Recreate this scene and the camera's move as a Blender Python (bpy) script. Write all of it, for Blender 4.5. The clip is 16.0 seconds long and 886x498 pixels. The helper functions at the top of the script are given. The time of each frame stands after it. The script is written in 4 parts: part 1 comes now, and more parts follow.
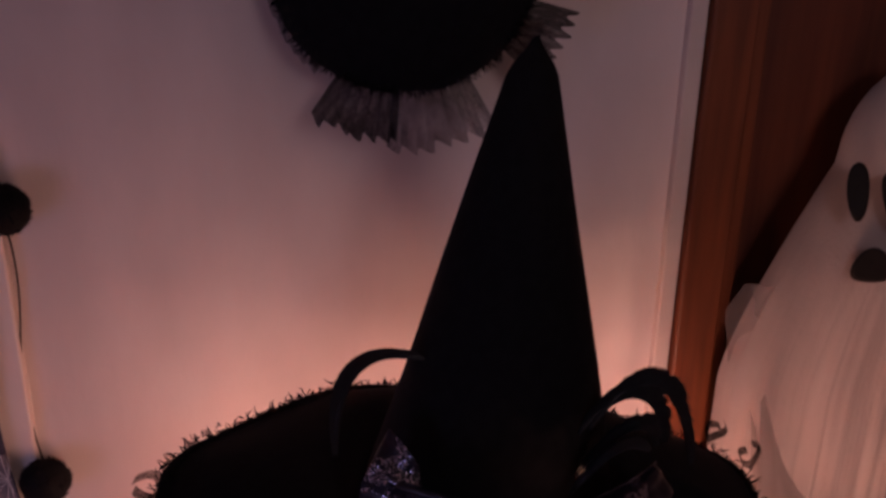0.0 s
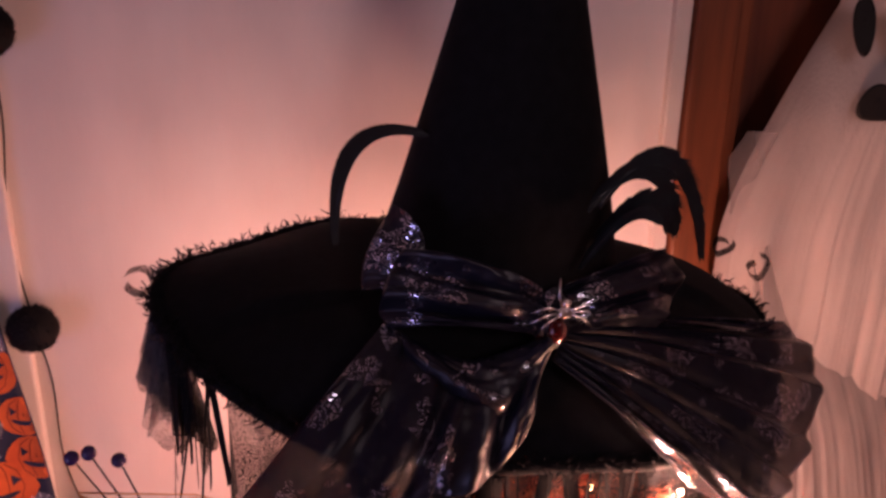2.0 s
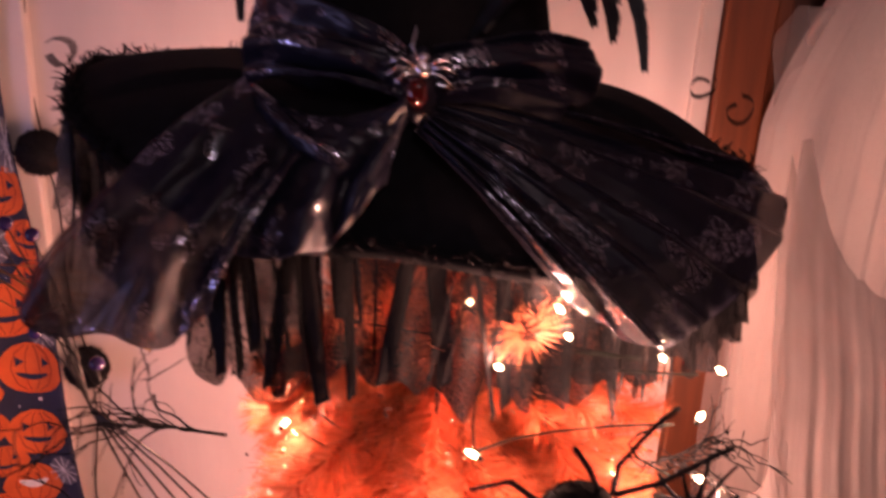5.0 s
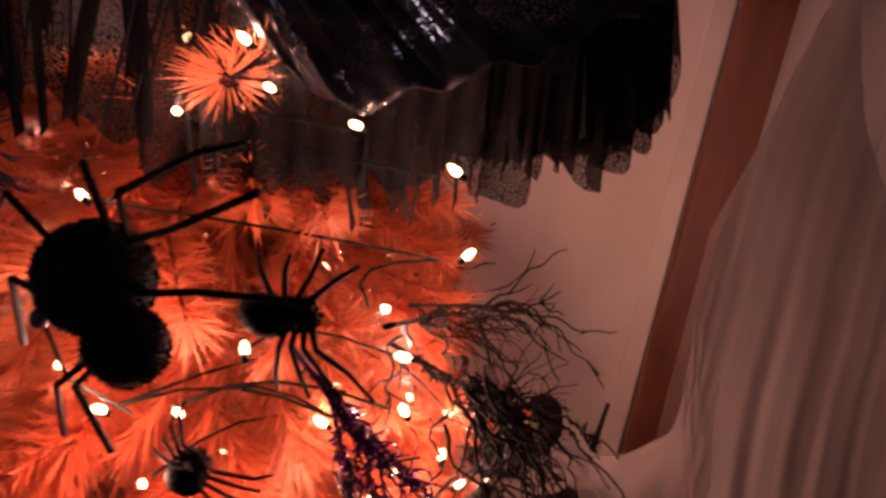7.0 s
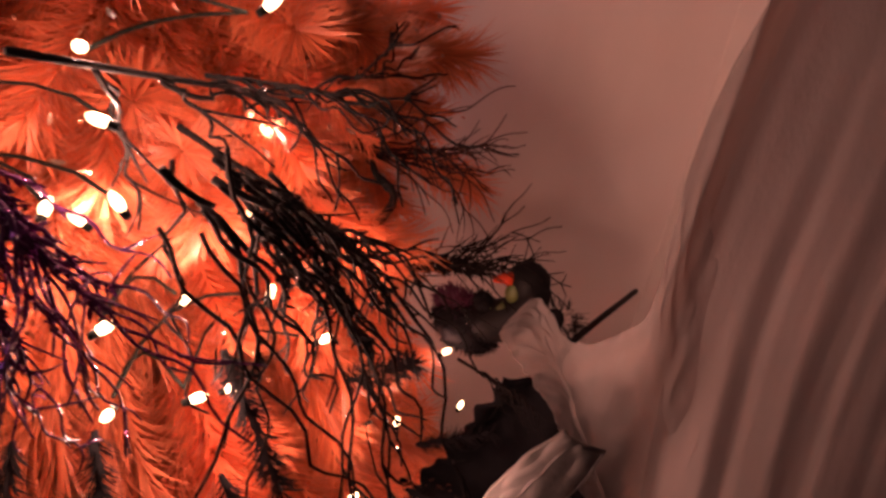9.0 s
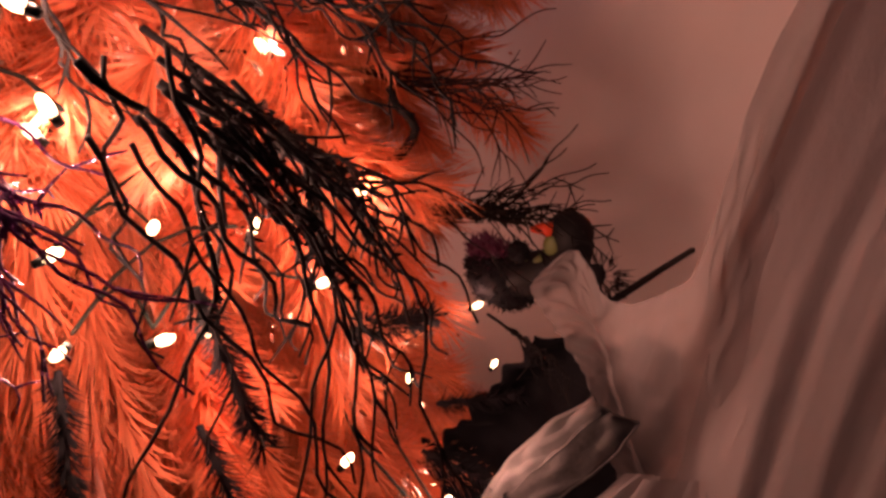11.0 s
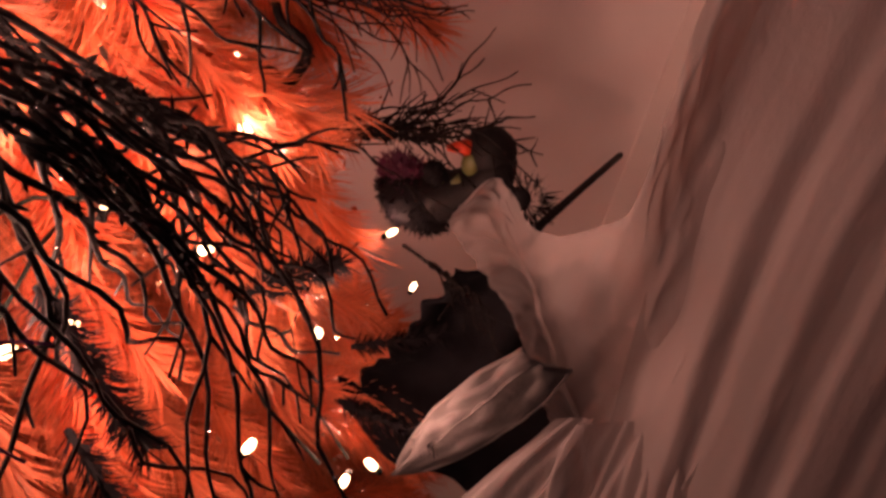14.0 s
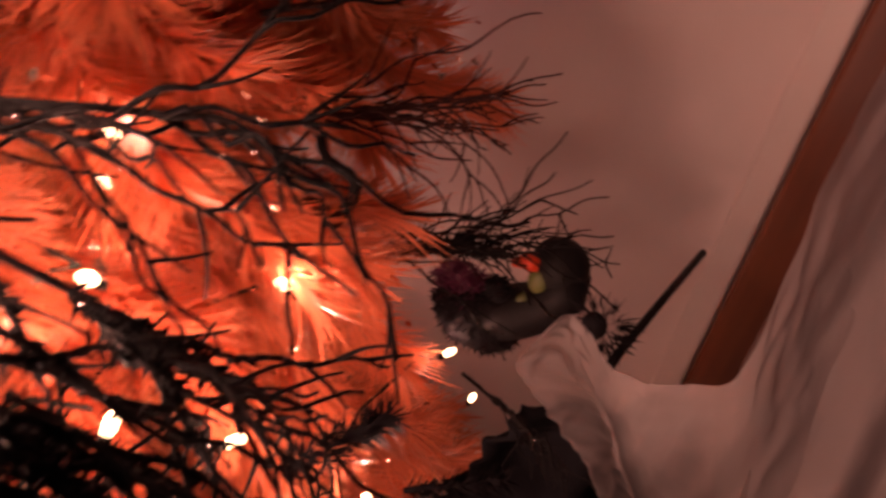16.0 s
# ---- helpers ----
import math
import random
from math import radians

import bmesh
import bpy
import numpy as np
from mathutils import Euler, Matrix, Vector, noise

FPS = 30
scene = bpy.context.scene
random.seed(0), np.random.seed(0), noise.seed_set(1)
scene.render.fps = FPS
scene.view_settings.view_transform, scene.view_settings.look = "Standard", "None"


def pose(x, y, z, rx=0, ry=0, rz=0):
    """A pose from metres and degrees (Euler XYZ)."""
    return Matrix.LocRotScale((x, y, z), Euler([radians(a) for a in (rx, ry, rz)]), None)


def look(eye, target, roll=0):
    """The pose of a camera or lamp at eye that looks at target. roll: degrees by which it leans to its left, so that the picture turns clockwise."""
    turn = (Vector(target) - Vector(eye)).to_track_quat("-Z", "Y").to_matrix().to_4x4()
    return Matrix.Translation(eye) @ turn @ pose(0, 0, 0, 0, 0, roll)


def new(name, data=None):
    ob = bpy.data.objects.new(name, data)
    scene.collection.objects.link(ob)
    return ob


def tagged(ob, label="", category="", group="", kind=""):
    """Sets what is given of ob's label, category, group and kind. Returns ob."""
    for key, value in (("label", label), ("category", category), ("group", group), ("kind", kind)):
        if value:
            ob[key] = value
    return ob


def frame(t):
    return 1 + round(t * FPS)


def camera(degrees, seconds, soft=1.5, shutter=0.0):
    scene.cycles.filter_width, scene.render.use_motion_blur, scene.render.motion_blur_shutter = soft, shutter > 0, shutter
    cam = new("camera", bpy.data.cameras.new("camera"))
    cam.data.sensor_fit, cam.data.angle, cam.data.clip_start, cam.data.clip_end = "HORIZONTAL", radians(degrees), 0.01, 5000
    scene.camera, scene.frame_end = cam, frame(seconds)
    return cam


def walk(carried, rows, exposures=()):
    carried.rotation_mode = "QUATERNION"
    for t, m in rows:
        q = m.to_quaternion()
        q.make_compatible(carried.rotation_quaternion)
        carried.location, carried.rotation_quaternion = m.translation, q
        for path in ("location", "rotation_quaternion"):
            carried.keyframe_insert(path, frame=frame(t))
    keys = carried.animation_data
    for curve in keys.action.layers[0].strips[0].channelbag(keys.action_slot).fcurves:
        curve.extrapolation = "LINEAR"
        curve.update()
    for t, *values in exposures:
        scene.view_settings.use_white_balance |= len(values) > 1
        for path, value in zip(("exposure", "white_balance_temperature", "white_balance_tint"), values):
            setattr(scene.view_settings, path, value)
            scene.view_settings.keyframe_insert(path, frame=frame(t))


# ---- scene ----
PATH = [
    (0, (-0.145, -0.452, 1.863), (0.231, 1.394, 1.191), 1.1),
    (0.5, (-0.147, -0.449, 1.818), (0.238, 1.403, 1.169), 0.7),
    (1, (-0.154, -0.467, 1.77), (0.23, 1.371, 1.08), 0.8),
    (1.5, (-0.163, -0.479, 1.731), (0.236, 1.366, 1.069), 1.0),
    (2, (-0.161, -0.478, 1.722), (0.247, 1.352, 1.025), 1.2),
    (2.5, (-0.158, -0.491, 1.712), (0.273, 1.339, 1.028), 1.9),
    (3, (-0.145, -0.496, 1.688), (0.275, 1.343, 1.025), 2.4),
    (3.5, (-0.114, -0.503, 1.668), (0.169, 1.365, 1.01), 2.0),
    (4, (-0.081, -0.508, 1.657), (0.051, 1.364, 0.964), 2.7),
    (4.2, (-0.07, -0.522, 1.647), (0.049, 1.351, 0.957), 4.1),
    (6.3, (0.254, -0.411, 1.452), (-0.197, 1.44, 0.844), 0.4),
    (6.5, (0.27, -0.399, 1.45), (-0.265, 1.413, 0.795), 2.1),
    (7, (0.296, -0.361, 1.452), (-0.246, 1.396, 0.666), 8.7),
    (7.5, (0.324, -0.314, 1.431), (-0.278, 1.418, 0.634), 10.2),
    (8, (0.353, -0.27, 1.417), (-0.487, 1.277, 0.468), 8.7),
    (8.5, (0.368, -0.237, 1.399), (-0.418, 1.275, 0.353), 11.0),
    (9, (0.386, -0.211, 1.384), (-0.418, 1.28, 0.32), 10.2),
    (9.5, (0.395, -0.196, 1.375), (-0.461, 1.238, 0.274), 9.3),
    (9.7, (0.396, -0.195, 1.374), (-0.473, 1.231, 0.273), 9.4),
    (11.8, (0.386, -0.151, 1.348), (-0.522, 1.165, 0.146), 8.7),
    (12, (0.386, -0.149, 1.347), (-0.525, 1.163, 0.142), 8.2),
    (12.5, (0.385, -0.136, 1.344), (-0.495, 1.143, 0.084), 7.4),
    (13, (0.384, -0.119, 1.344), (-0.411, 1.09, -0.037), 5.9),
    (13.5, (0.372, -0.117, 1.344), (-0.354, 1.101, -0.066), 7.8),
    (14, (0.359, -0.119, 1.352), (-0.248, 1.208, -0.016), 12.8),
    (14.5, (0.336, -0.126, 1.353), (-0.227, 1.257, 0.022), 16.1),
    (15, (0.325, -0.114, 1.355), (-0.377, 1.189, 0.01), 13.8),
    (15.5, (0.317, -0.091, 1.359), (-0.487, 1.127, -0.009), 13.5),
    (16, (0.317, -0.065, 1.355), (-0.409, 1.213, -0.001), 9.6),
]
cam = camera(53.6, 16.0, soft=3.0, shutter=0.5)
walk(cam, [(t, look(eye, target, roll)) for t, eye, target, roll in PATH],
     exposures=[(0, -0.12), (1.0, 0.25), (2.0, 0.62), (3.0, 0.88), (4.2, 1.08), (6.3, -1.1), (7.0, -1.48), (9.5, -1.4), (12, -1.38), (14, -1.30), (16, -1.40)])

# ---- light ----
world = bpy.data.worlds.new("world")
scene.world = world
world.use_nodes = True
world.node_tree.nodes["Background"].inputs[0].default_value = (0.30, 0.22, 0.32, 1)
world.node_tree.nodes["Background"].inputs[1].default_value = 0.02


def lamp(name, kind, where, target, watts, colour, size=0.1, spread=180):
    data = bpy.data.lights.new(name, kind)
    data.energy, data.color = watts, colour
    if kind == "AREA":
        data.shape, data.size, data.spread = "DISK", size, math.radians(spread)
    else:
        data.shadow_soft_size = size
    ob = new(name, data)
    ob.matrix_world = look(where, target)
    return ob


# added unseen fills: dim, behind and above the camera; violet, from the side
lamp("unseen_room_fill", "AREA", (0.30, -1.5, 2.25), (0.15, 0.36, 1.72), 0.44, (1.0, 0.72, 0.78), 0.35, 62)
# violet fill added for a light of unknown source on the left
lamp("violet_side_fill", "AREA", (-1.32, -0.75, 1.15), (-0.42, 0.33, 1.25), 2.5, (0.55, 0.47, 1.0), 0.6)
TX, TY = 0.04, 0.06  # axis of the tree
TREE_LIGHT = (1.0, 0.455, 0.345)


# ---- materials ----
def material(name, colour, rough=0.6, metal=0.0, second=None, scale=40, bump=0.1, bump_scale=300, sheen=0.0, spread=0.0,
             glass=0.0, net=0.0, translucent=0.0, stretch=(1, 1, 1), gloss=0.5):
    m = bpy.data.materials.new(name)
    m.use_nodes = True
    nt = m.node_tree
    n, l = nt.nodes, nt.links
    b = n["Principled BSDF"]
    co = n.new("ShaderNodeTexCoord")
    mp = n.new("ShaderNodeMapping")
    mp.inputs["Scale"].default_value = stretch
    l.new(co.outputs["Object"], mp.inputs["Vector"])
    nz = n.new("ShaderNodeTexNoise")
    nz.inputs["Scale"].default_value, nz.inputs["Detail"].default_value = scale, 6
    l.new(mp.outputs[0], nz.inputs["Vector"])
    mix = n.new("ShaderNodeMix")
    mix.data_type = "RGBA"
    second = second or tuple(c * 0.7 for c in colour)
    mix.inputs["A"].default_value, mix.inputs["B"].default_value = (*colour, 1), (*second, 1)
    ramp = n.new("ShaderNodeMapRange")
    ramp.inputs["From Min"].default_value, ramp.inputs["From Max"].default_value = 0.32, 0.68
    l.new(nz.outputs["Fac"], ramp.inputs["Value"])
    l.new(ramp.outputs[0], mix.inputs["Factor"])
    out = mix.outputs["Result"]
    if spread:
        info = n.new("ShaderNodeObjectInfo")
        geo = n.new("ShaderNodeNewGeometry")
        add = n.new("ShaderNodeMath")
        add.operation = "ADD"
        l.new(info.outputs["Random"], add.inputs[0])
        l.new(geo.outputs["Random Per Island"], add.inputs[1])
        hsv = n.new("ShaderNodeHueSaturation")
        mr = n.new("ShaderNodeMapRange")
        mr.inputs["From Max"].default_value = 2
        mr.inputs["To Min"].default_value, mr.inputs["To Max"].default_value = 1 - spread, 1 + spread
        l.new(add.outputs[0], mr.inputs["Value"])
        l.new(mr.outputs[0], hsv.inputs["Value"])
        l.new(out, hsv.inputs["Color"])
        out = hsv.outputs[0]
    l.new(out, b.inputs["Base Color"])
    b.inputs["Roughness"].default_value, b.inputs["Metallic"].default_value = rough, metal
    b.inputs["Specular IOR Level"].default_value = gloss
    if sheen:
        b.inputs["Sheen Weight"].default_value = sheen
    if glass:
        b.inputs["Transmission Weight"].default_value = glass
    fine = n.new("ShaderNodeTexNoise")
    fine.inputs["Scale"].default_value, fine.inputs["Detail"].default_value = bump_scale, 3
    l.new(mp.outputs[0], fine.inputs["Vector"])
    bp = n.new("ShaderNodeBump")
    bp.inputs["Strength"].default_value, bp.inputs["Distance"].default_value = bump, 0.002
    l.new(fine.outputs["Fac"], bp.inputs["Height"])
    l.new(bp.outputs[0], b.inputs["Normal"])
    shader = b.outputs[0]
    if translucent:
        tr = n.new("ShaderNodeBsdfTranslucent")
        l.new(out, tr.inputs["Color"])
        mx = n.new("ShaderNodeMixShader")
        mx.inputs[0].default_value = translucent
        l.new(shader, mx.inputs[1])
        l.new(tr.outputs[0], mx.inputs[2])
        shader = mx.outputs[0]
    if net:
        # open net: threads cover part of the cloth, more of it where it is gathered
        tp = n.new("ShaderNodeBsdfTransparent")
        mx = n.new("ShaderNodeMixShader")
        big = n.new("ShaderNodeTexNoise")
        big.inputs["Scale"].default_value = 28
        l.new(mp.outputs[0], big.inputs["Vector"])
        vo = n.new("ShaderNodeTexVoronoi")
        vo.feature, vo.inputs["Scale"].default_value = "DISTANCE_TO_EDGE", 520
        l.new(co.outputs["Object"], vo.inputs["Vector"])
        lo = n.new("ShaderNodeMath")
        lo.operation = "MULTIPLY_ADD"
        lo.inputs[1].default_value, lo.inputs[2].default_value = 0.9, net - 0.45
        l.new(big.outputs["Fac"], lo.inputs[0])
        lt = n.new("ShaderNodeMath")
        lt.operation = "LESS_THAN"
        lt.inputs[1].default_value = 0.10
        l.new(vo.outputs["Distance"], lt.inputs[0])
        mxv = n.new("ShaderNodeMath")
        mxv.operation = "MULTIPLY_ADD"
        mxv.inputs[1].default_value = 0.35
        mxv.use_clamp = True
        l.new(lt.outputs[0], mxv.inputs[0])
        l.new(lo.outputs[0], mxv.inputs[2])
        l.new(mxv.outputs[0], mx.inputs[0])
        l.new(tp.outputs[0], mx.inputs[1])
        l.new(shader, mx.inputs[2])
        shader = mx.outputs[0]
    l.new(shader, n["Material Output"].inputs["Surface"])
    return m


def glow(name, colour, strength):
    m = bpy.data.materials.new(name)
    m.use_nodes = True
    b = m.node_tree.nodes["Principled BSDF"]
    b.inputs["Base Color"].default_value = (*colour, 1)
    b.inputs["Emission Color"].default_value = (*colour, 1)
    b.inputs["Emission Strength"].default_value = strength
    return m


def glittered(name, colour, glint, rough=0.35, scale=900, share=0.12, metal=0.3, bump=0.35, patch=0.0, gloss=0.2):
    """Cloth or plastic with fine bright flakes in it; patch keeps the flakes in clusters."""
    m = material(name, colour, rough, metal, scale=60, bump=bump, bump_scale=160, gloss=gloss)
    n, l = m.node_tree.nodes, m.node_tree.links
    b = n["Principled BSDF"]
    vo = n.new("ShaderNodeTexVoronoi")
    vo.inputs["Scale"].default_value = scale
    co = n.new("ShaderNodeTexCoord")
    l.new(co.outputs["Object"], vo.inputs["Vector"])
    sp = n.new("ShaderNodeSeparateColor")
    l.new(vo.outputs["Color"], sp.inputs[0])
    lt = n.new("ShaderNodeMath")
    lt.operation = "LESS_THAN"
    lt.inputs[1].default_value = share
    l.new(sp.outputs[0], lt.inputs[0])
    flake = lt.outputs[0]
    if patch:
        big = n.new("ShaderNodeTexNoise")
        big.inputs["Scale"].default_value, big.inputs["Detail"].default_value = 38, 2
        l.new(co.outputs["Object"], big.inputs["Vector"])
        gt = n.new("ShaderNodeMath")
        gt.operation = "GREATER_THAN"
        gt.inputs[1].default_value = patch
        l.new(big.outputs["Fac"], gt.inputs[0])
        both = n.new("ShaderNodeMath")
        both.operation = "MULTIPLY"
        l.new(flake, both.inputs[0])
        l.new(gt.outputs[0], both.inputs[1])
        flake = both.outputs[0]
    mix = n.new("ShaderNodeMix")
    mix.data_type = "RGBA"
    l.new(b.inputs["Base Color"].links[0].from_socket, mix.inputs["A"])
    mix.inputs["B"].default_value = (*glint, 1)
    l.new(flake, mix.inputs["Factor"])
    l.new(mix.outputs["Result"], b.inputs["Base Color"])
    mr = n.new("ShaderNodeMapRange")
    mr.inputs["To Min"].default_value, mr.inputs["To Max"].default_value = rough, 0.12
    l.new(flake, mr.inputs["Value"])
    l.new(mr.outputs[0], b.inputs["Roughness"])
    mt = n.new("ShaderNodeMath")
    mt.operation = "MAXIMUM"
    mt.inputs[1].default_value = metal
    l.new(flake, mt.inputs[0])
    l.new(mt.outputs[0], b.inputs["Metallic"])
    return m


def sheer_cover(m, cover, change=0.9, stretch=(1, 1, 1), scale=35):
    """Lets part of the light through a thin woven cloth."""
    n, l = m.node_tree.nodes, m.node_tree.links
    out = n["Material Output"].inputs["Surface"]
    cloth = out.links[0].from_socket
    tp, mx = n.new("ShaderNodeBsdfTransparent"), n.new("ShaderNodeMixShader")
    co, mp = n.new("ShaderNodeTexCoord"), n.new("ShaderNodeMapping")
    mp.inputs["Scale"].default_value = stretch
    l.new(co.outputs["Object"], mp.inputs["Vector"])
    big = n.new("ShaderNodeTexNoise")
    big.inputs["Scale"].default_value = scale
    l.new(mp.outputs[0], big.inputs["Vector"])
    k = n.new("ShaderNodeMath")
    k.operation, k.use_clamp = "MULTIPLY_ADD", True
    k.inputs[1].default_value, k.inputs[2].default_value = change, cover - change * 0.5
    l.new(big.outputs["Fac"], k.inputs[0])
    l.new(k.outputs[0], mx.inputs[0])
    l.new(tp.outputs[0], mx.inputs[1])
    l.new(cloth, mx.inputs[2])
    l.new(mx.outputs[0], out)
    return m


PLASTER = material("plaster", (0.74, 0.67, 0.64), 0.8, second=(0.58, 0.52, 0.50), scale=4, bump=0.25, stretch=(1.6, 1, 0.7), bump_scale=60)
TRIM = material("painted_trim", (0.70, 0.64, 0.60), 0.5, second=(0.62, 0.56, 0.53), scale=12, bump=0.05)
WOOD = material("stained_wood", (0.20, 0.060, 0.022), 0.45, second=(0.11, 0.030, 0.012), scale=9, bump=0.12, bump_scale=50, stretch=(9, 9, 0.6))
WOOD_PANEL = material("door_wood", (0.13, 0.038, 0.018), 0.5, second=(0.075, 0.020, 0.010), scale=7, bump=0.12, bump_scale=40, stretch=(8, 8, 0.5))
FLOOR = material("floor_boards", (0.16, 0.09, 0.05), 0.5, second=(0.10, 0.05, 0.03), scale=6, stretch=(1, 8, 1))
CEILING = material("ceiling_paint", (0.75, 0.72, 0.68), 0.9, scale=20)
FELT = material("black_felt", (0.006, 0.006, 0.008), 0.9, second=(0.003, 0.003, 0.0045), scale=120, bump=0.3, bump_scale=900, gloss=0.15)
FUR = material("black_fur", (0.008, 0.007, 0.009), 0.8, second=(0.004, 0.004, 0.005), scale=80, spread=0.4, gloss=0.15)
FEATHER = material("black_feather", (0.012, 0.018, 0.022), 0.35, second=(0.008, 0.008, 0.012), scale=90, spread=0.3)
SATIN = glittered("shimmer_cloth", (0.008, 0.008, 0.019), (0.60, 0.62, 0.74), 0.38, 1100, 0.28, 0.05, 0.12, 0.53, 0.45)
SATIN_SHEER = sheer_cover(glittered("sheer_shimmer_cloth", (0.009, 0.009, 0.021), (0.55, 0.57, 0.70), 0.42, 1100, 0.28, 0.05, 0.12, 0.53, 0.40), 0.70, 0.5)
TULLE = material("black_tulle", (0.004, 0.0035, 0.0045), 0.8, scale=50, net=0.64, gloss=0.15)
TULLE_GREY = material("grey_tulle", (0.035, 0.032, 0.036), 0.7, scale=50, net=0.36)
RIBBON = material("black_ribbon", (0.006, 0.005, 0.006), 0.75, scale=60, spread=0.3, gloss=0.15)
GAUZE = material("white_gauze", (0.62, 0.57, 0.56), 0.85, second=(0.47, 0.43, 0.43), scale=16, bump=0.4, bump_scale=420, translucent=0.3, stretch=(1, 1, 0.35), gloss=0.1)
SHEER = material("sheer_gauze", (0.62, 0.56, 0.56), 0.85, second=(0.52, 0.46, 0.47), scale=18, bump=0.15, bump_scale=500, translucent=0.4)
sheer_cover(SHEER, 0.36, 0.5, (1, 1, 0.25), 22)
HEM_GAUZE = sheer_cover(material("thin_hem_gauze", (0.60, 0.55, 0.54), 0.85, second=(0.44, 0.40, 0.40), scale=14, bump=0.4, bump_scale=420, translucent=0.35, stretch=(1, 1, 0.35), gloss=0.1), 0.56, 0.6, (1, 1, 0.18), 20)
GREYCLOTH = material("grey_cloth", (0.17, 0.16, 0.155), 0.85, second=(0.08, 0.075, 0.075), scale=35, bump=0.4, bump_scale=140, translucent=0.15)
BLACK = material("black_paint", (0.012, 0.011, 0.012), 0.55, scale=60, gloss=0.15)
BLACKGLOSS = material("black_gloss", (0.012, 0.011, 0.012), 0.22, scale=60)
WIRE = material("dark_wire", (0.03, 0.025, 0.02), 0.5, scale=60)
CHROME = material("silver", (0.80, 0.80, 0.82), 0.18, 1.0, scale=200)
STONE = material("red_stone", (0.10, 0.006, 0.006), 0.08, scale=100, glass=0.3)
BERRY = material("violet_berry", (0.035, 0.02, 0.11), 0.15, second=(0.02, 0.012, 0.06), scale=90)
GOLD = material("gold_wire", (0.75, 0.42, 0.13), 0.3, 1.0, scale=200)
ORANGE = material("orange_needles", (0.82, 0.29, 0.15), 0.30, second=(0.62, 0.17, 0.07), scale=30, bump=0.0, spread=0.5, translucent=0.25)
ORANGE_STEM = material("orange_stem", (0.34, 0.07, 0.015), 0.7, scale=60)
PURPLE = glittered("purple_glitter", (0.07, 0.012, 0.07), (0.6, 0.2, 0.6), 0.4, 800, 0.12, 0.2)
TWIG = glittered("black_glitter_twig", (0.0025, 0.0018, 0.002), (0.25, 0.20, 0.20), 0.75, 900, 0.018, 0.0)
# black twig again, with the red-brown of light behind it put into the colour
TWIG_BACKLIT = glittered("backlit_glitter_twig", (0.030, 0.008, 0.006), (0.30, 0.16, 0.12), 0.7, 900, 0.03, 0.0)
RED = material("red_paint", (0.80, 0.07, 0.02), 0.5, scale=80)
PLUM = material("plum_feather", (0.10, 0.012, 0.05), 0.6, scale=70, spread=0.4)
GREENLEAF = material("olive_paint", (0.10, 0.12, 0.03), 0.5, scale=80)
BULB = glow("lit_bulb", (1.0, 0.58, 0.30), 30.0)
FLAKE = material("tinsel_flake", (1.0, 0.78, 0.60), 0.22, 1.0, scale=100, bump=0.0)
SOCKET = material("bulb_socket", (0.004, 0.006, 0.004), 0.7, scale=60, gloss=0.1)
PRINT_BLACK = material("print_black", (0.014, 0.016, 0.034), 0.8, second=(0.022, 0.028, 0.07), scale=25, bump=0.2, bump_scale=900)
PRINT_ORANGE = material("print_orange", (0.72, 0.14, 0.03), 0.8, second=(0.60, 0.10, 0.02), scale=45, bump=0.2, bump_scale=900, spread=0.15)
PRINT_DARK_ORANGE = material("print_dark_orange", (0.36, 0.05, 0.012), 0.8, scale=45)
PRINT_GREY = material("print_grey", (0.16, 0.16, 0.20), 0.8, scale=60)
PRINT_WHITE = material("print_white", (0.75, 0.75, 0.80), 0.8, scale=60)


